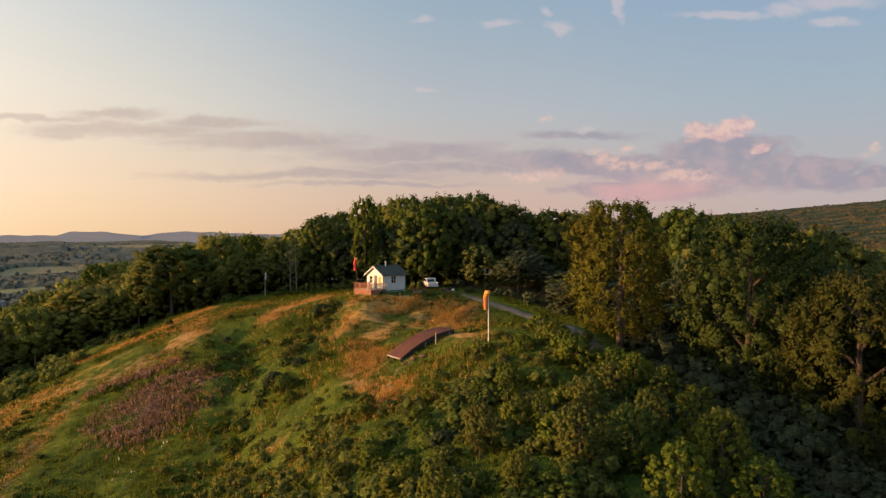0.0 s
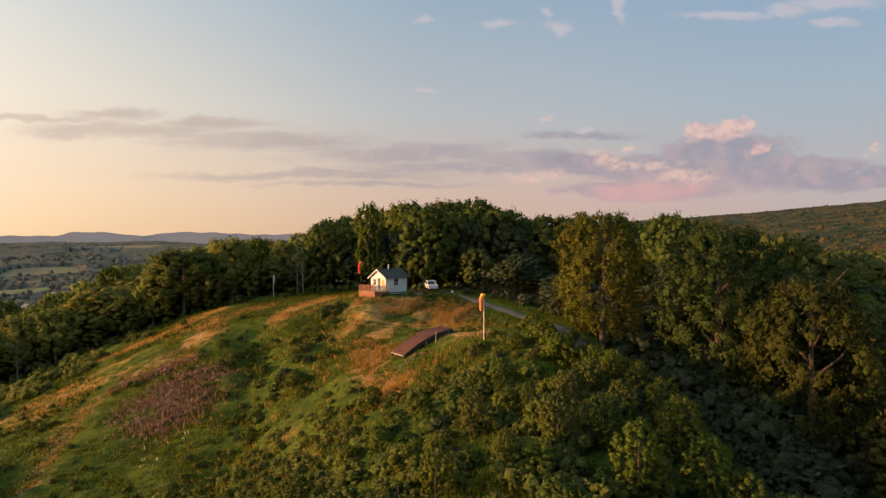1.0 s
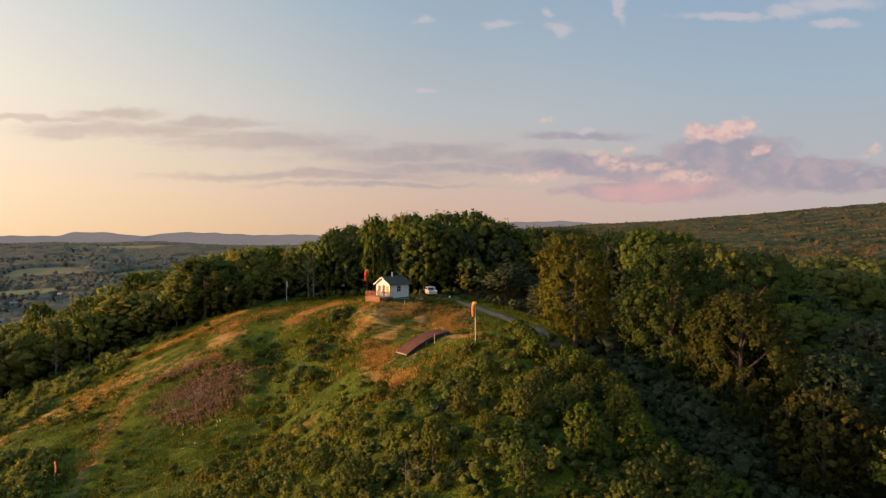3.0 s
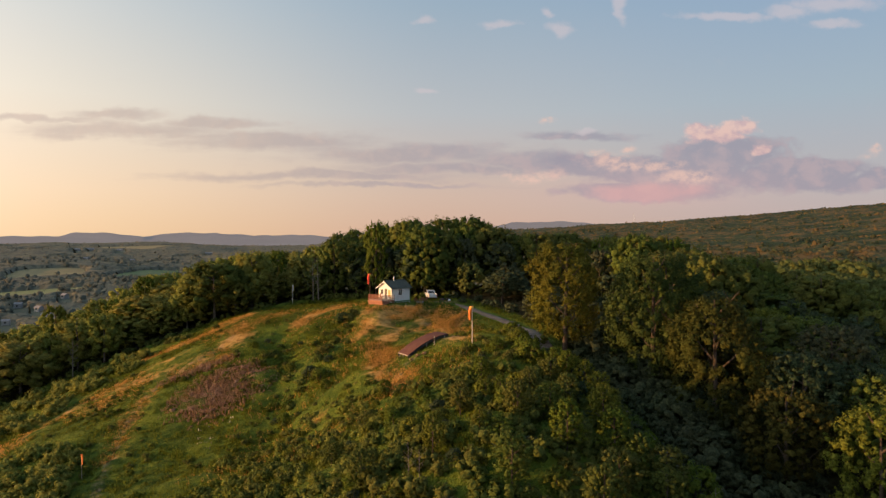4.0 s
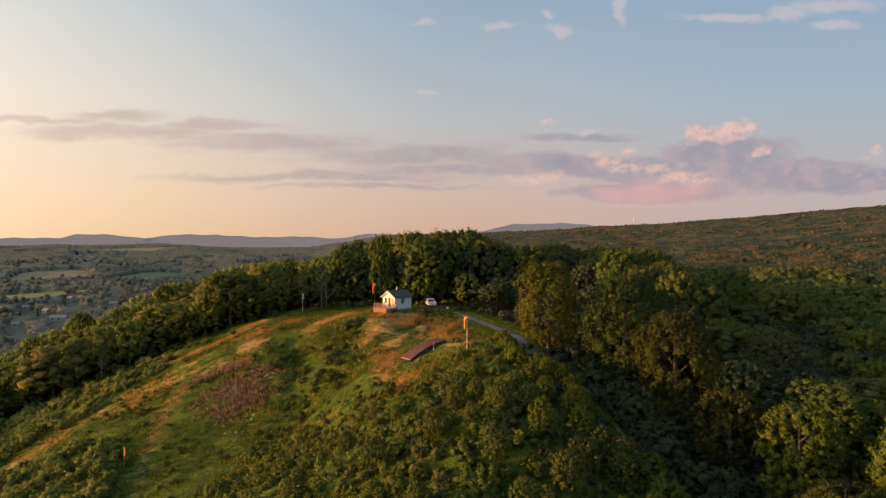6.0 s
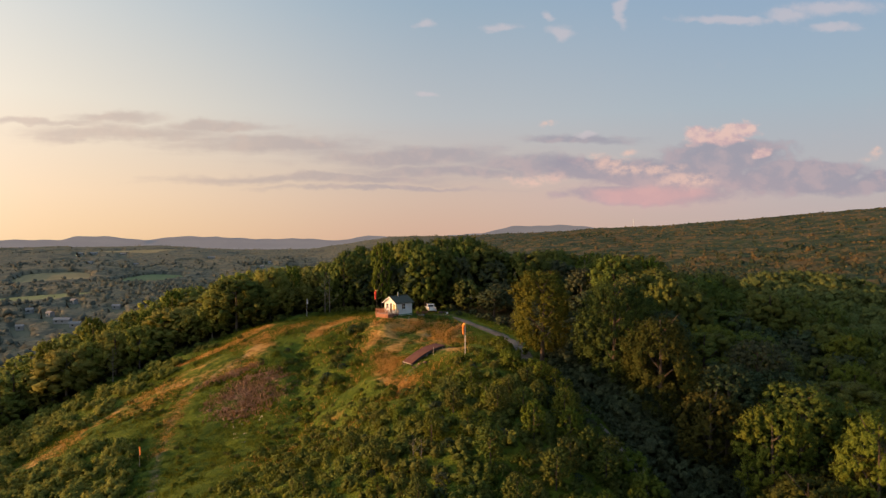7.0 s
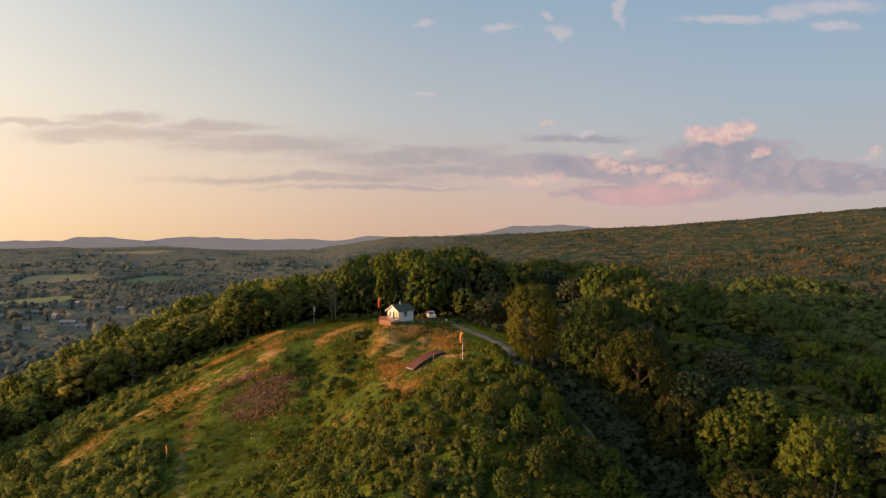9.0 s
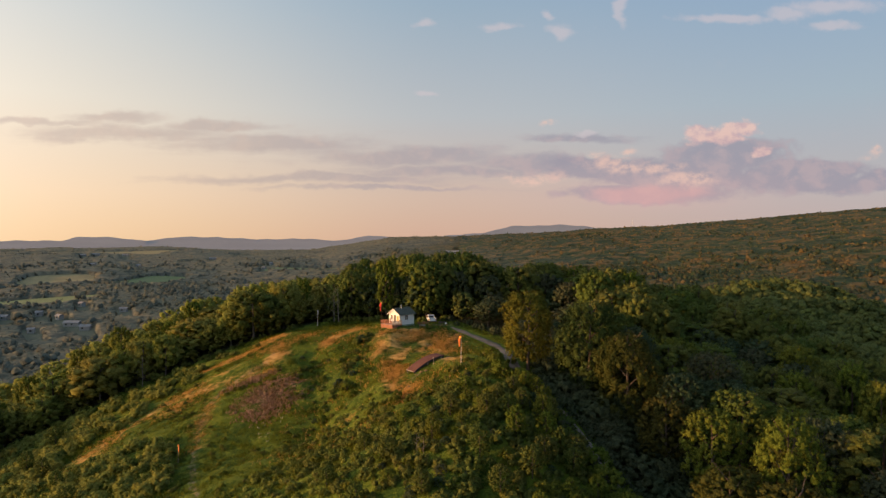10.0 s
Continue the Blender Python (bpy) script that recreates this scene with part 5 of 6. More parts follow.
# ---------------------------------------------------------------- grass
def grass(name, mat, n, where, hmin, hmax, w, seed, label, box_=(-85, 26, 28, 118)):
    rng = np.random.default_rng(seed)
    x, y = rng.uniform(box_[0], box_[1], n * 9), rng.uniform(box_[2], box_[3], n * 9)
    ok = rng.uniform(0, 1, n * 9) < where(x, y)
    ok &= near_line(ROAD_PTS, x, y) > 1.9
    ok &= ~((np.abs(x + 9) < 4.5) & (np.abs(y - 101) < 5))
    ok &= ~forest(x, y)
    x, y = x[ok][:n], y[ok][:n]
    n = len(x)
    z = ground_z(x, y) - 0.08
    B = 5
    X, Y, Z = (np.repeat(q, B) for q in (x, y, z))
    X, Y = X + rng.normal(0, 0.14, n * B), Y + rng.normal(0, 0.14, n * B)
    h = rng.uniform(hmin, hmax, n * B)
    th, lean = rng.uniform(0, 6.28, n * B), rng.uniform(0.1, 0.55, n * B)
    a = rng.uniform(0, 6.28, n * B)
    ww = w * rng.uniform(0.6, 1.4, n * B)
    p0 = np.stack([X - np.cos(a) * ww, Y - np.sin(a) * ww, Z], -1)
    p1 = np.stack([X + np.cos(a) * ww, Y + np.sin(a) * ww, Z], -1)
    p2 = np.stack([X + np.cos(th) * h * lean, Y + np.sin(th) * h * lean, Z + h], -1)
    v = np.stack([p0, p1, p2], 1).reshape(-1, 3)
    nr = np.stack([np.cos(th) * 0.95, np.sin(th) * 0.95, np.full(n * B, 0.25)], -1) + rng.normal(0, 0.1, (n * B, 3))
    nr = np.repeat(nr / np.linalg.norm(nr, axis=1)[:, None], 3, axis=0)
    return tagged(new(name, quads(name, v, np.arange(len(v)).reshape(-1, 3), mat, False, nr)), label, "grass", kind="stuff")


def rough_grass(x, y):
    return 0.9 * (1 - 0.85 * np.exp(-((x + 3) ** 2 + (y - 107) ** 2) / 45)) * np.clip(1 - dryness(x, y), 0, 1) * (1 - 0.9 * np.clip(bareness(x, y) * 1.4, 0, 1))


grass("grass", M_GRASS, 46000, rough_grass, 0.18, 0.55, 0.045, 1, "long green grass on the hillside")
grass("dry_grass", M_DRY, 24000, lambda x, y: np.clip(dryness(x, y) * 1.8 - 0.15, 0, 1), 0.10, 0.34, 0.028, 2, "tall dry straw-coloured grass glowing in low sun")
# straw blades added over the slope so their colour gives a warm glow
grass("seed_heads", M_DRY, 1500, lambda x, y: np.clip(0.30 + 0.35 * rills(x, y), 0.02, 1) * smooth(-34, -20, x) * (1 - smooth(2, 7, x)), 0.45, 0.85, 0.022, 7, "sparse straw-coloured blades added to warm the slope like low sun", (-36, 8, 48, 104))
grass("tussocks", M_DRY, 6500, lambda x, y: np.clip(np.maximum(np.maximum(np.exp(-(near_line(DRY_BANDS[1][0], x, y) / 1.6) ** 2), 0.8 * np.exp(-(near_line(DRY_BANDS[0][0], x, y) / 0.8) ** 2)), 0.5 * dryness(x, y) * (x > -16) * (rills(x, y) > 0.0)), 0, 1), 0.30, 0.75, 0.024, 9, "tall golden tussocks of dry grass", (-58, 6, 56, 112))
grass("wildflowers", M_FLOWER, 14, lambda x, y: blob(x, y, -31.5, 64.5, 2.5, 3.5, -30), 0.3, 0.5, 0.055, 6, "scattered white wildflowers in the grass", (-40, -24, 56, 74))
grass("dead_stalks", M_PINK, 2500, lambda x, y: np.clip(heathy(x, y) * 1.4 - 0.3, 0, 1), 0.2, 0.7, 0.06, 3, "thin pinkish dead stalks among the brush", (-52, -20, 64, 88))


# ---------------------------------------------------------------- the cabin
def build_cabin():
    """Gabled cabin: length along local x, gable front at x = 0."""
    L, W, E, P = 4.8, 4.2, 2.25, 3.55
    cab = thing("cabin", pose(-9.3, 99.6, -0.62, 0, 0, 45), "small white gabled cabin with grey shingle roof and green trim", "cabin")
    T = 0.14
    slope = (P - E) / (W / 2)

    def wall_with_holes(name, along_x, at, length, holes, gable=False):
        """Clapboard wall with real openings, made of strips round the holes."""
        bm = bmesh.new()
        us = sorted({0.0, length, *(h[0] for h in holes), *(h[1] for h in holes)})
        for u0, u1 in zip(us[:-1], us[1:]):
            zs = [(-0.7, E)]
            for h0, h1, z0, z1 in holes:
                if u0 >= h0 - 1e-6 and u1 <= h1 + 1e-6:
                    zs = [(a, b_) for lo, hi in zs for a, b_ in ((lo, min(hi, z0)), (max(lo, z1), hi)) if b_ - a > 0.01]
            for a, b_ in zs:
                if along_x:
                    box(bm, u0, u1, at, at + T, a, b_)
                else:
                    box(bm, at, at + T, u0, u1, a, b_)
        if gable:
            prism(bm, [(0, E), (W, E), (W / 2, P)], T, Matrix.Translation((at, 0, 0)) @ Matrix(((0, 1, 0, 0), (1, 0, 0, 0), (0, 0, 1, 0), (0, 0, 0, 1))))
        # clapboard lips
        z = -0.5
        while z < E - 0.05:
            us2 = [(0.0, length)]
            for h0, h1, z0, z1 in holes:
                if z0 - 0.05 < z < z1 + 0.05:
                    us2 = [(a, b_) for lo, hi in us2 for a, b_ in ((lo, min(hi, h0 - 0.1)), (max(lo, h1 + 0.1), hi)) if b_ - a > 0.05]
            for a, b_ in us2:
                if along_x:
                    box(bm, a, b_, at - 0.018 if at < 1 else at + T, at if at < 1 else at + T + 0.018, z, z + 0.022)
                else:
                    box(bm, at - 0.018 if at < 1 else at + T, at if at < 1 else at + T + 0.018, a, b_, z, z + 0.022)
            z += 0.17
        return part(name, bm, M_WHITE, cab)

    door = (1.45, 2.25, 0.0, 2.02)
    win_l, win_r = (2.75, 3.45, 0.85, 1.85), (0.40, 1.15, 0.45, 1.85)
    side_w = (1.75, 2.65, 0.75, 1.85)
    wall_with_holes("front_wall", False, 0.0, W, [door, win_l], True)
    wall_with_holes("back_wall", False, L - T, W, [], True)
    wall_with_holes("side_wall", True, 0.0, L, [side_w])
    wall_with_holes("side_wall", True, W - T, L, [])
    # roof slabs with shingle courses
    for sgn in (-1, 1):
        bm = bmesh.new()
        n = 9
        run = W / 2 + 0.32
        for k in range(n):
            a, b_ = k / n * run, (k + 1) / n * run + 0.05
            za, zb = P + 0.10 - a * slope, P + 0.10 - b_ * slope
            y0, y1 = W / 2 + sgn * a, W / 2 + sgn * b_
            prof = [(y0, za - 0.09), (y0, za - 0.03), (y1, zb + 0.03), (y1, zb - 0.09)]
            prism(bm, prof, L + 0.7, Matrix.Translation((-0.35, 0, 0)) @ Matrix(((0, 1, 0, 0), (1, 0, 0, 0), (0, 0, 1, 0), (0, 0, 0, 1))))
        part("roof", bm, M_ROOF, cab, "grey shingle roof slope")
    part("ridge_cap", boxed(-0.35, L + 0.35, W / 2 - 0.12, W / 2 + 0.12, P + 0.08, P + 0.15, bevel=0.02), M_ROOF, cab)
    for sgn in (-1, 1):
        bm = bmesh.new()
        run = W / 2 + 0.32
        prism(bm, [(W / 2, P + 0.01), (W / 2, P - 0.17), (W / 2 + sgn * run, P - 0.17 - run * slope), (W / 2 + sgn * run, P + 0.01 - run * slope)], 0.05,
              Matrix.Translation((-0.40, 0, 0)) @ Matrix(((0, 1, 0, 0), (1, 0, 0, 0), (0, 0, 1, 0), (0, 0, 0, 1))))
        part("bargeboard", bm, M_WHITE, cab, "white painted bargeboard")
    for x, y in ((-0.03, -0.03), (L - 0.09, -0.03), (-0.03, W - 0.09)):
        part("corner_board", boxed(x, x + 0.12, y, y + 0.12, -0.6, E, bevel=0.01), M_GREEN, cab, "green corner board")
    part("base_board", boxed(0.10, L - 0.1, -0.035, -0.005, -0.62, -0.40), M_GREEN, cab, "green base board")
    part("floor_slab", boxed(0.14, L - 0.14, 0.14, W - 0.14, -0.5, -0.06), M_GREYWOOD, cab)

    def window(y0, y1, z0, z1, on_front):
        frame_ = bmesh.new()
        g, d = 0.07, 0.03
        spans = [(y0 - g, y1 + g, z0 - g, z0), (y0 - g, y1 + g, z1, z1 + g), (y0 - g, y0, z0, z1), (y1, y1 + g, z0, z1),
                 ((y0 + y1) / 2 - 0.02, (y0 + y1) / 2 + 0.02, z0, z1), (y0, y1, (z0 + z1) / 2 - 0.02, (z0 + z1) / 2 + 0.02)]
        for a, b_, c, e in spans:
            if on_front:
                box(frame_, -d, 0.05, a, b_, c, e)
            else:
                box(frame_, a, b_, -d, 0.05, c, e)
        w = part("window", frame_, M_WHITE, cab, "white framed window")
        bm = boxed(0.06, 0.075, y0, y1, z0, z1) if on_front else boxed(y0, y1, 0.06, 0.075, z0, z1)
        part("pane", bm, M_GLASS, w, "dark window glass")

    window(*win_l, True)
    window(*side_w, False)
    dr = part("door", boxed(0.05, 0.10, door[0] + 0.03, door[1] - 0.03, 0.0, door[3] - 0.03, bevel=0.01), M_DARKDOOR, cab, "dark brown wooden door")
    part("handle", tube(bmesh.new(), (0.0, door[0] + 0.12, 1.0), (0.06, door[0] + 0.12, 1.0), 0.03, 0.03), M_METAL, dr, "metal door knob")
    bm = bmesh.new()
    for a, b_, c, e in ((door[0] - 0.09, door[0], 0, door[3] + 0.09), (door[1], door[1] + 0.09, 0, door[3] + 0.09), (door[0], door[1], door[3], door[3] + 0.09)):
        box(bm, -0.03, 0.03, a, b_, c, e)
    part("door_frame", bm, M_WHITE, cab)
    part("shutter", boxed(-0.045, -0.004, win_r[0], win_r[1], win_r[2], win_r[3], bevel=0.008), M_PLY, cab, "plywood shutter board catching the sun")
    pipe = bmesh.new()
    tube(pipe, (2.0, 1.75, 3.0), (2.0, 1.75, 4.15), 0.11, 0.11, 12)
    ch = part("chimney", pipe, M_METAL, cab, "galvanised stove pipe")
    part("cowl", tube(bmesh.new(), (2.0, 1.75, 4.17), (2.0, 1.75, 4.36), 0.19, 0.10, 12), M_METAL, ch)


build_cabin()


def build_deck():
    """Raised deck round the cabin's front with a railing."""
    x0, x1, y0, y1 = -3.1, -0.06, -0.85, 3.5
    dk = thing("deck", pose(-9.3, 99.6, -0.62, 0, 0, 45), "reddish wooden deck with railing raised over the slope", "deck")
    for k in range(22):
        a = x0 + (x1 - x0) * k / 22
        part("plank", boxed(a + 0.008, a + (x1 - x0) / 22 - 0.008, y0, y1, -0.07, -0.03), M_GREYWOOD, dk)
    part("rim_beam", boxed(x0 - 0.05, x0, y0, y1, -0.30, -0.04, bevel=0.01), M_DECK, dk)
    part("rim_beam", boxed(x0 - 0.05, x1, y0 - 0.05, y0, -0.30, -0.04, bevel=0.01), M_DECK, dk)
    n = 26
    for k in range(n):
        a = y0 + (y1 - y0) * k / n
        part("skirt_board", boxed(x0 - 0.03, x0 - 0.005, a + 0.012, a + (y1 - y0) / n - 0.012, -1.7, -0.31), M_DECK, dk)
    for k in range(7):
        a = x0 + 1.6 * k / 7
        part("skirt_board", boxed(a + 0.012, a + 1.6 / 7 - 0.012, y0 - 0.03, y0 - 0.005, -1.7, -0.31), M_DECK, dk)
    runs = (((x0, y0), (x0, y1), M_DECK), ((x0, y0), (x1 + 0.0, y0), M_GREYWOOD), ((x0, y1), (x1, y1), M_DECK))
    for (ax, ay), (bx, by), mat in runs:
        ln = math.hypot(bx - ax, by - ay)
        ux, uy = (bx - ax) / ln, (by - ay) / ln
        rail = part("railing", box(bmesh.new(), *sorted((ax - abs(uy) * 0.05, bx + abs(uy) * 0.05)), *sorted((ay - abs(ux) * 0.05, by + abs(ux) * 0.05)), 0.90, 0.95), mat, dk, "wooden deck railing")
        part("lower_rail", box(bmesh.new(), *sorted((ax - abs(uy) * 0.025, bx + abs(uy) * 0.025)), *sorted((ay - abs(ux) * 0.025, by + abs(ux) * 0.025)), 0.12, 0.18), mat, rail)
        k = 0.0
        while k <= ln + 0.01:
            px, py = ax + ux * k, ay + uy * k
            part("post", boxed(px - 0.05, px + 0.05, py - 0.05, py + 0.05, -0.3, 0.98), mat, rail)
            k += ln / 3
        nb = int(ln / 0.16)
        for q in range(1, nb):
            px, py = ax + ux * q * ln / nb, ay + uy * q * ln / nb
            part("baluster", boxed(px - 0.02, px + 0.02, py - 0.02, py + 0.02, 0.18, 0.90), mat, rail)
    for px, py in ((x0 + 0.1, y0 + 0.1), (x0 + 0.1, y1 - 0.1), (x0 + 0.1, 1.6), (x1 - 0.2, y0 + 0.1)):
        part("support_post", boxed(px - 0.08, px + 0.08, py - 0.08, py + 0.08, -2.4, -0.08), M_DECK, dk)


build_deck()


# ---------------------------------------------------------------- pickup truck
def build_truck(m):
    tk_ = thing("pickup_truck", m, "white extended-cab pickup truck parked beside the cabin", "truck")
    yz = Matrix(((0, 1, 0, 0), (1, 0, 0, 0), (0, 0, 1, 0), (0, 0, 0, 1)))
    Wd = 1.86

    def side_shape(name, prof, mat, width=Wd, label="", parent=None, bev=0.05):
        bm = prism(bmesh.new(), prof, width, Matrix.Translation((-width / 2, 0, 0)) @ yz)
        if bev:
            bmesh.ops.bevel(bm, geom=bm.edges[:], offset=bev, segments=2, affect="EDGES")
        return part(name, bm, mat, parent or tk_, label)

    side_shape("body", [(-2.65, 0.55), (-2.62, 0.98), (-0.72, 1.0), (-0.70, 1.02), (1.05, 1.04), (2.35, 0.98), (2.6, 0.85), (2.66, 0.5), (2.2, 0.38), (-2.2, 0.40)], M_TRUCK)
    side_shape("cab", [(-0.72, 1.0), (-0.60, 1.70), (-0.30, 1.77), (0.50, 1.76), (1.25, 1.05)], M_TRUCK, 1.66, "white cab with extended seat row")
    bm = boxed(-0.62, 0.62, -0.745, -0.655, 1.12, 1.60)
    bmesh.ops.rotate(bm, verts=bm.verts[:], cent=(0, -0.7, 1.36), matrix=Matrix.Rotation(radians(-9), 3, "X"))
    part("rear_window", bm, M_GLASS, tk_, "dark rear window")
    bm = boxed(-0.68, 0.68, 0.83, 0.87, 1.10, 1.78)
    bmesh.ops.rotate(bm, verts=bm.verts[:], cent=(0, 0.88, 1.42), matrix=Matrix.Rotation(radians(46), 3, "X"))
    part("windscreen", bm, M_GLASS, tk_, "dark windscreen")
    for sx in (-1, 1):
        part("side_window", boxed(sx * 0.845 - 0.012, sx * 0.845 + 0.012, -0.45, 0.55, 1.14, 1.60, bevel=0.008), M_GLASS, tk_)
        part("bed_rail", boxed(sx * 0.86 - 0.07, sx * 0.86 + 0.07, -2.60, -0.75, 0.98, 1.13, bevel=0.03), M_TRUCK, tk_)
        part("tail_lamp", boxed(sx * 0.84 - 0.07, sx * 0.84 + 0.07, -2.70, -2.62, 0.66, 1.02, bevel=0.02), M_LAMP, tk_, "red tail lamp")
        part("headlamp", boxed(sx * 0.68 - 0.16, sx * 0.68 + 0.16, 2.58, 2.66, 0.66, 0.84, bevel=0.02), M_METAL, tk_)
        part("wing_mirror", boxed(sx * 1.0 - 0.09, sx * 1.0 + 0.09, 0.72, 0.82, 1.12, 1.32, bevel=0.02), M_BLACK, tk_)
        for wy in (-1.55, 1.65):
            tyre = part("wheel", tube(bmesh.new(), (sx * 0.72, wy, 0.37), (sx * 0.95, wy, 0.37), 0.37, 0.37, 20), M_RUBBER, tk_, "black tyre")
            part("rim", tube(bmesh.new(), (sx * 0.90, wy, 0.37), (sx * 0.965, wy, 0.37), 0.22, 0.19, 14), M_METAL, tyre)
            part("wheel_arch", tube(bmesh.new(), (sx * 0.80, wy, 0.45), (sx * 0.934, wy, 0.45), 0.46, 0.46, 18), M_BLACK, tk_, "dark wheel arch")
    part("tailgate", boxed(-0.76, 0.76, -2.70, -2.62, 0.58, 1.12, bevel=0.03), M_TRUCK, tk_, "white tailgate")
    part("number_plate", boxed(-0.15, 0.15, -2.80, -2.78, 0.42, 0.52), M_PALECLOTH, tk_)
    part("rear_bumper", boxed(-0.92, 0.92, -2.78, -2.62, 0.38, 0.54, bevel=0.03), M_METAL, tk_, "chrome rear bumper")
    part("front_bumper", boxed(-0.92, 0.92, 2.60, 2.74, 0.36, 0.56, bevel=0.03), M_METAL, tk_)
    return tk_


tz = gz(-1.9, 109.5)
build_truck(pose(-1.9, 109.5, tz + 0.10, 0, 0, 13))


# ---------------------------------------------------------------- launch ramp
def build_ramp():
    """Curved launch ramp: a convex deck that rolls over the slope's edge."""
    near, far_ = Vector((-4.85, 65.65)), Vector((0.85, 69.65))
    ramp_ = thing("launch_ramp", Matrix.Identity(4), "curved brown launch ramp on timber posts over the slope", "ramp")
    ax = (far_ - near)
    ln = ax.length
    ax.normalize()
    side_ = Vector((ax.y, -ax.x))
    half = 1.38
    z_far, z_near = -2.64, -5.08

    def place(u, w):
        p = near + ax * (u * ln) + side_ * w
        z = z_near + (z_far - z_near) * (1 - (1 - u) ** 1.9)
        return Vector((p.x, p.y, z))

    N = 22
    bm = bmesh.new()
    rows = [[bm.verts.new(place(k / N, w) + Vector((0, 0, dz_))) for w, dz_ in ((-half, 0), (half, 0), (half, -0.06), (-half, -0.06))] for k in range(N + 1)]
    for a, b_ in zip(rows[:-1], rows[1:]):
        for q in range(4):
            bm.faces.new((a[q], a[(q + 1) % 4], b_[(q + 1) % 4], b_[q]))
    bm.faces.new(rows[0])
    bm.faces.new(rows[-1])
    bmesh.ops.recalc_face_normals(bm, faces=bm.faces[:])
    part("ramp_surface", bm, M_CARPET, ramp_, "brown covered ramp surface")
    # stringers made deep and black, so they hold the shade under the ramp
    for w in (-half + 0.06, half - 0.06, 0.0):
        bm = bmesh.new()
        rows = [[bm.verts.new(place(k / N, w + dw) + Vector((0, 0, dz_))) for dw, dz_ in ((-0.05, -0.065), (0.05, -0.065), (0.05, -0.46), (-0.05, -0.46))] for k in range(N + 1)]
        for a, b_ in zip(rows[:-1], rows[1:]):
            for q in range(4):
                bm.faces.new((a[q], a[(q + 1) % 4], b_[(q + 1) % 4], b_[q]))
        bm.faces.new(rows[0])
        bm.faces.new(rows[-1])
        bmesh.ops.recalc_face_normals(bm, faces=bm.faces[:])
        part("stringer", bm, M_BLACK, ramp_, "curved timber stringer, deepened and blackened for the shade underneath")
    a, b_ = place(0, -half), place(0, half)
    part("front_edge", tube(bmesh.new(), a + Vector((0, 0, -0.05)), b_ + Vector((0, 0, -0.05)), 0.07, 0.07, 6), M_GREYWOOD, ramp_, "pale timber front edge")
    for u in (0.04, 0.45, 0.9):
        for w in (-half + 0.06, half - 0.06):
            p = place(u, w)
            g = gz(p.x, p.y)
            if p.z - 0.3 > g - 0.3:
                part("support_post", boxed(p.x - 0.07, p.x + 0.07, p.y - 0.07, p.y + 0.07, g - 0.5, p.z - 0.2), M_GREYWOOD, ramp_)
    return place, half


ramp_place, ramp_half = build_ramp()


def stake(x, y, h, r, mat, label, name="stake"):
    st = tube(bmesh.new(), (0, 0, -0.4), (0, 0, h), r, r * 0.85, 8)
    ob = part(name, st, mat)
    ob.matrix_basis = pose(x, y, gz(x, y), random.Random(x).uniform(-2, 2), 0, 0)
    return tagged(ob, label, "post")


p = ramp_place(0.52, ramp_half + 1.2)
stake(p.x, p.y, 1.35, 0.055, M_GREYWOOD, "weathered wooden marker post beside the ramp", "marker_post")
p = ramp_place(0.42, -ramp_half - 0.6)
stake(p.x, p.y, 1.2, 0.07, M_GREYWOOD, "weathered wooden marker post beside the ramp", "marker_post")


# ---------------------------------------------------------------- windsocks and flags
def windsock(x, y, base_z, top_z, mats, sock_len, label, r=0.05, turn=0.0, radius=0.22, pole_mat=None):
    """Pole with a limp windsock hanging beside it."""
    ob = thing("windsock", pose(x, y, base_z, 0, 0, turn), label, "windsock")
    h = top_z - base_z
    part("pole", tube(bmesh.new(), (0, 0, -0.8), (0, 0, h), r, r * 0.8, 10), pole_mat or M_GREYWOOD, ob, "slim pole")
    part("swivel", tube(bmesh.new(), (0, 0, h - 0.02), (-radius, 0, h + 0.06), 0.025, 0.025, 6), M_METAL, ob)
    bm = bmesh.new()
    N, S = 10, 12
    rows = []
    for k in range(N + 1):
        u = k / N
        cx = -radius * (0.2 + 0.9 * min(1, u * 3)) - 0.03
        zz = h + 0.08 - sock_len * u + 0.10 * (1 - min(1, u * 5))
        rr = radius * (1.0 - 0.45 * u)
        rows.append([bm.verts.new((cx + rr * math.cos(q / S * 6.283) * (1 + 0.18 * math.sin(q * 2.1 + k)), rr * 0.75 * math.sin(q / S * 6.283), zz)) for q in range(S)])
    for ra, rb in zip(rows[:-1], rows[1:]):
        for q in range(S):
            bm.faces.new((ra[q], ra[(q + 1) % S], rb[(q + 1) % S], rb[q]))
    sock = part("sock", bm, mats[0], ob, "limp hanging windsock cloth")
    cap = bmesh.new()
    bmesh.ops.create_uvsphere(cap, u_segments=12, v_segments=6, radius=radius * 1.12, matrix=Matrix.LocRotScale((-radius * 0.35, 0, h - 0.02), None, (1, 0.8, 0.75)))
    part("sock_mouth", cap, mats[1], sock, "paler folded mouth of the sock")
    return ob


windsock(4.7, 59.6, gz(4.7, 59.6), 2.25, (M_ORANGE, M_YELLOW), 1.75, "orange and yellow windsock hanging limp on a pale pole", 0.065, 0, 0.24, M_PALECLOTH)
windsock(-14.3, 105.0, gz(-14.3, 105.0), 4.0, (M_RED, M_YELLOW), 2.1, "red windsock hanging limp on a dark pole by the deck", 0.06, 30, 0.28, M_BARK)
windsock(-32.8, 115.0, gz(-32.8, 115.0), 0.9, (M_PALECLOTH, M_PALECLOTH), 1.2, "small faded windsock on a thin white pole", 0.05, 200, 0.12, M_PALECLOTH)
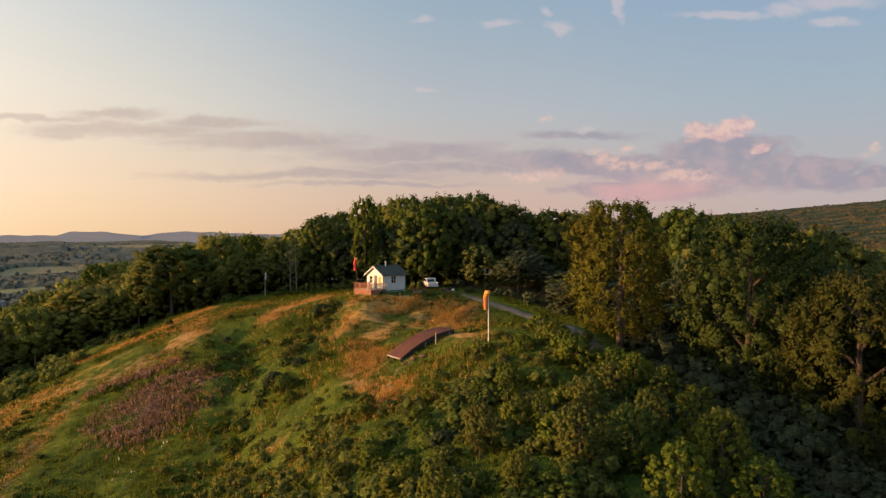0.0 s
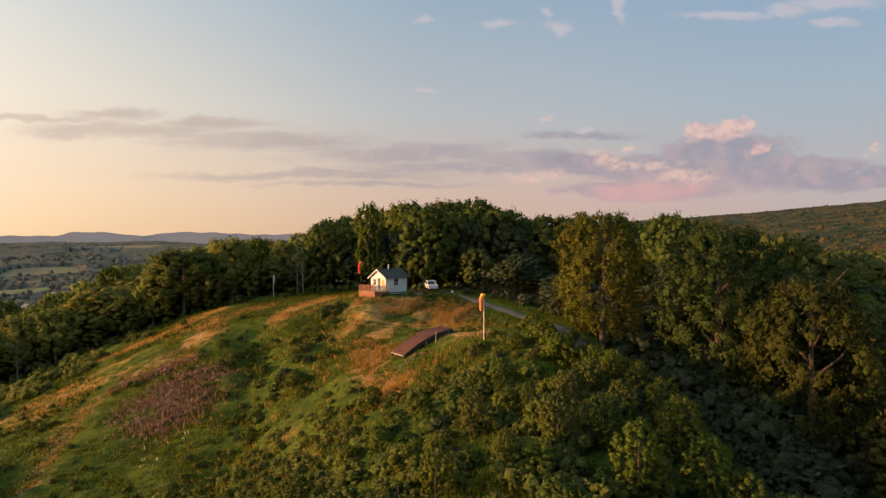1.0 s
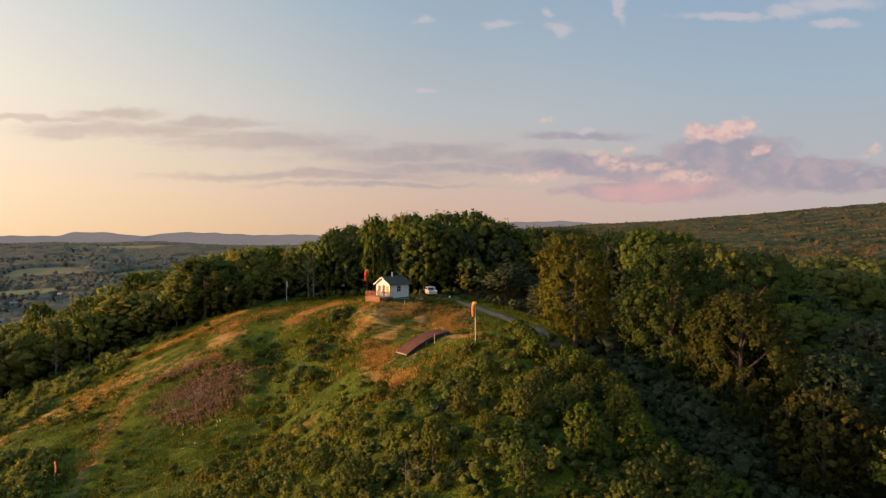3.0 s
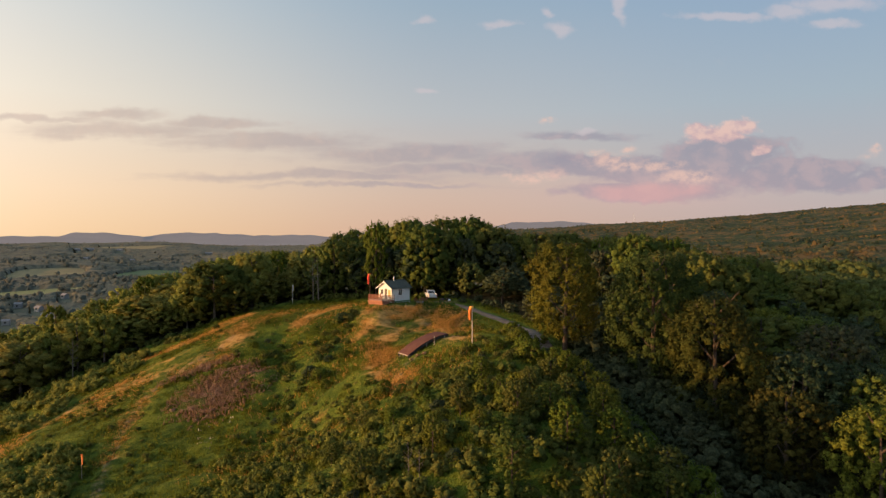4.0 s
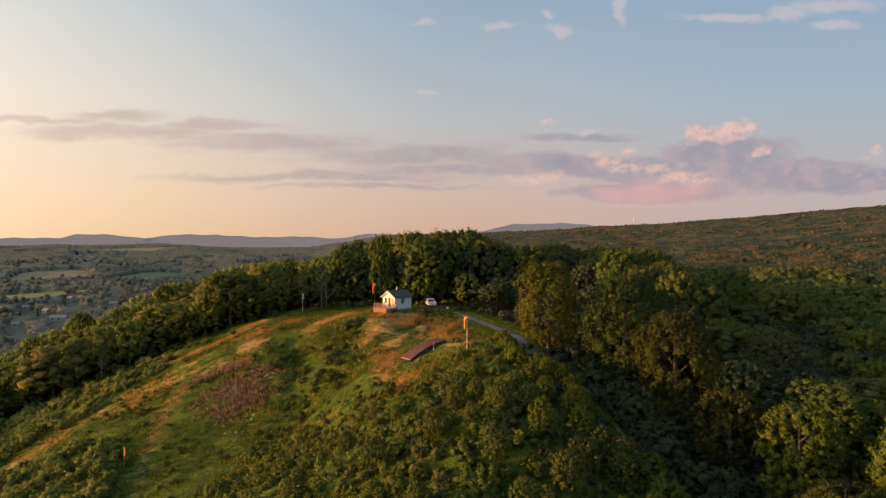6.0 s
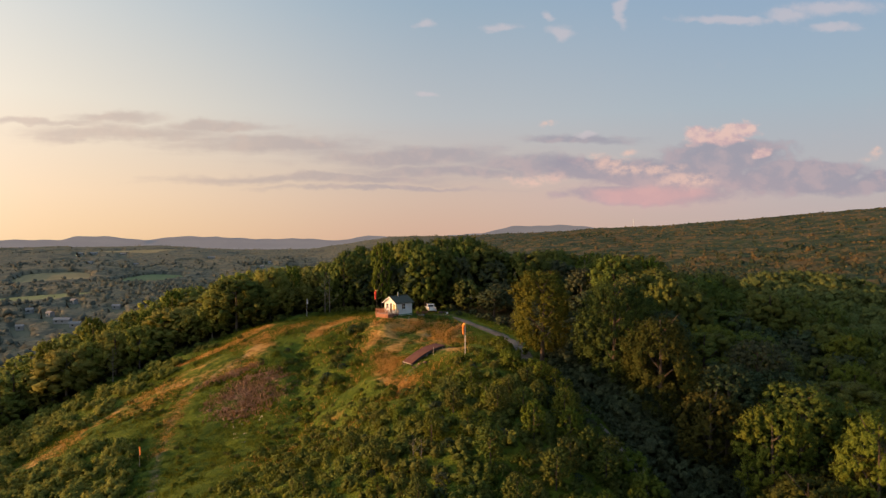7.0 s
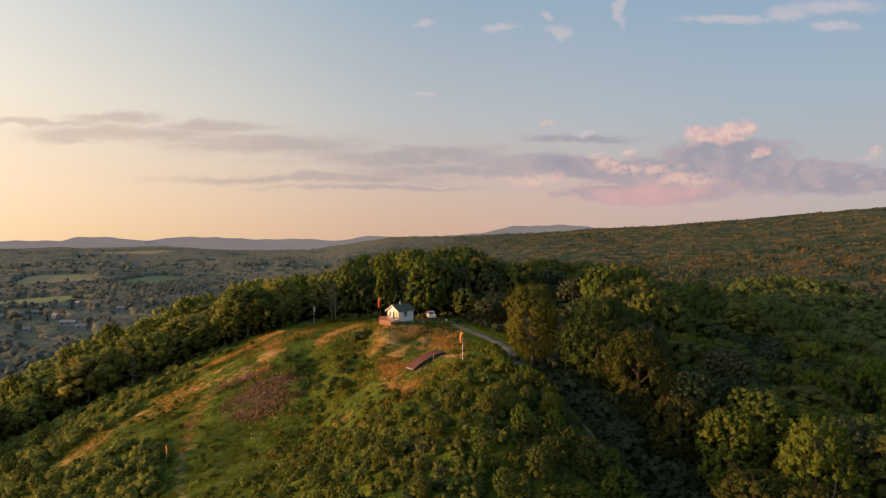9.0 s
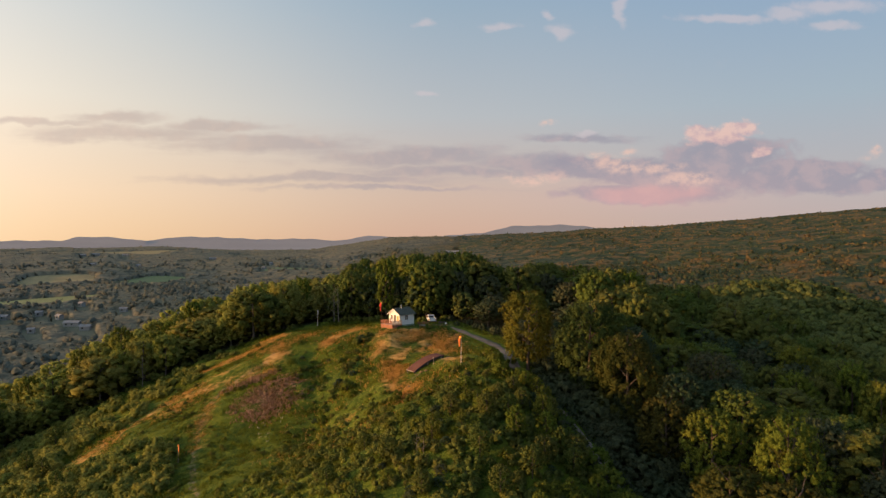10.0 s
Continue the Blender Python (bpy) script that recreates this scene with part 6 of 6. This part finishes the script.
windsock(-45.3, 56.5, gz(-45.3, 56.5), gz(-45.3, 56.5) + 2.9, (M_ORANGE, M_YELLOW), 1.2, "small orange streamer on a thin leaning pole", 0.03, 150, 0.13, M_GREYWOOD)


# ---------------------------------------------------------------- rocks, seats and small things on the top
def rock(x, y, s, seed, mat, label, flat=0.6, name="boulder"):
    rnd = random.Random(seed)
    bm = bmesh.new()
    bmesh.ops.create_icosphere(bm, subdivisions=2, radius=1.0)
    for v in bm.verts:
        v.co *= 1 + 0.28 * noise.noise(v.co * 1.6 + Vector((seed * 3.1, 0, 0)))
        v.co.z *= flat
    ob = part(name, bm, mat)
    ob.matrix_basis = pose(x, y, gz(x, y) + s * flat * 0.35, 0, 0, rnd.uniform(0, 360)) @ Matrix.Diagonal((s, s * 0.8, s, 1))
    return tagged(ob, label, "rock")


rock(0.6, 107.0, 0.75, 3, M_DARKDOOR, "dark grey boulder beside the parking place", 0.5)
rock(1.7, 107.6, 0.55, 4, M_DARKDOOR, "dark rounded boulder beside the parking place", 0.5)
rock(2.1, 106.0, 0.32, 5, M_WHITE, "small white painted stone on the hilltop", 0.8)
rock(-6.0, 102.6, 0.22, 6, M_STONE, "small grey stone near the cabin")


def garden_chair(m, mat, label):
    ch = thing("garden_chair", m, label, "chair", "seats beside the cabin")
    for k in range(5):
        part("seat_slat", boxed(-0.3, 0.3, -0.28 + k * 0.115, -0.19 + k * 0.115, 0.36 - k * 0.015, 0.385 - k * 0.015), mat, ch)
    for k in range(5):
        bm = boxed(-0.30 + k * 0.125, -0.20 + k * 0.125, 0.30, 0.325, 0.30, 1.0 - abs(k - 2) * 0.05)
        bmesh.ops.rotate(bm, verts=bm.verts[:], cent=(0, 0.3, 0.3), matrix=Matrix.Rotation(radians(-18), 3, "X"))
        part("back_slat", bm, mat, ch)
    for sx in (-1, 1):
        part("arm", boxed(sx * 0.36 - 0.06, sx * 0.36 + 0.06, -0.32, 0.42, 0.56, 0.585), mat, ch)
        part("leg", boxed(sx * 0.34 - 0.03, sx * 0.34 + 0.03, -0.30, -0.22, -0.1, 0.56), mat, ch)
        part("leg", boxed(sx * 0.34 - 0.03, sx * 0.34 + 0.03, 0.26, 0.34, -0.1, 0.56), mat, ch)
    return ch


for x, y, turn in ((-4.6, 104.2, 160), (-3.6, 104.6, 200), (-2.9, 105.4, 230)):
    garden_chair(pose(x, y, gz(x, y) + 0.02, 0, 0, turn), M_DECK, "reddish wooden garden chair near the cabin")


def fire_pit(x, y):
    fp = thing("fire_pit", pose(x, y, gz(x, y)), "ring of stones round an ash-filled fire pit", "fire pit")
    for k in range(10):
        bm = bmesh.new()
        bmesh.ops.create_icosphere(bm, subdivisions=1, radius=0.2)
        bmesh.ops.translate(bm, verts=bm.verts[:], vec=(0.6 * math.cos(k * 0.628), 0.6 * math.sin(k * 0.628), 0.08))
        part("stone", bm, M_STONE, fp)
    part("ash_bed", tube(bmesh.new(), (0, 0, -0.1), (0, 0, 0.05), 0.5, 0.5, 14), M_BLACK, fp)


fire_pit(-3.9, 103.2)


def post_with_stay(x, y, h):
    stake(x, y, h, 0.05, M_GREYWOOD, "thin wooden survey stake in the grass")


post_with_stay(-6.2, 94.5, 1.3)


# ---------------------------------------------------------------- pale bare trees
def bare_tree(x, y, s, seed, label):
    ob = thing("bare_tree", stand(x, y, s, seed * 40), label, "tree", "bare pale trees")
    mesh_part("trunk", trunk_mesh(seed, 9, 0.085, 1.8, 10, 2.2, M_PALE_BARK, 4), ob)


bare_tree(-74.3, 102.4, 1.0, 71, "dead pale tree with bare forked branches")
bare_tree(-27.5, 117.5, 1.3, 72, "tall leafless pale tree at the wood's edge")
bare_tree(-28.8, 118.0, 1.15, 73, "leafless pale tree at the wood's edge")
bare_tree(-1.9, 27.4, 0.42, 74, "dead pale sapling standing in the thicket")
bare_tree(-1.0, 26.8, 0.36, 75, "dead pale sapling standing in the thicket")
bare_tree(21.5, 25, 0.5, 76, "dead pale sapling beside the track")


# ---------------------------------------------------------------- valley buildings
def valley_house(x, y, w, d, h, turn, wall, roof, label):
    ob = thing("farm_building", pose(x, y, gz(x, y) + 0.5, 0, 0, turn), label, "building", "buildings in the valley")
    part("wall", boxed(-w / 2, w / 2, -d / 2, d / 2, -3, h), wall, ob)
    bm = prism(bmesh.new(), [(-d / 2 - 0.6, h), (0, h + d * 0.32), (d / 2 + 0.6, h)], w + 1, Matrix.Translation((-w / 2 - 0.5, 0, 0)) @ Matrix(((0, 1, 0, 0), (1, 0, 0, 0), (0, 0, 1, 0), (0, 0, 0, 1))))
    part("roof", bm, roof, ob)
    for k in range(max(1, int(w / 5))):
        cx = -w / 2 + 2.5 + k * 5
        part("window", boxed(cx - 0.7, cx + 0.7, -d / 2 - 0.06, -d / 2 + 0.02, h * 0.35, h * 0.75), M_GLASS, ob)


for x, y, w, d, h, turn in HOUSES:
    valley_house(x, y, w, d, h, turn, M_FARWALL, M_FARROOF, "pale farm building among the valley trees")

# mast on the far ridge
mx, my = 0.3156 * 2500, 2500.0
mast = thing("radio_mast", pose(mx, my, gz(mx, my)), "thin grey radio mast on the far ridge", "mast")
part("shaft", tube(bmesh.new(), (0, 0, -2), (0, 0, 42), 0.9, 0.5, 8), M_METAL, mast)
part("antenna", tube(bmesh.new(), (0, 0, 42), (0, 0, 50), 0.3, 0.2, 6), M_METAL, mast)
# valley road
ribbon("valley_road", VROAD, 5, 1.5, M_GRAVEL, "pale country road through the valley", "road")
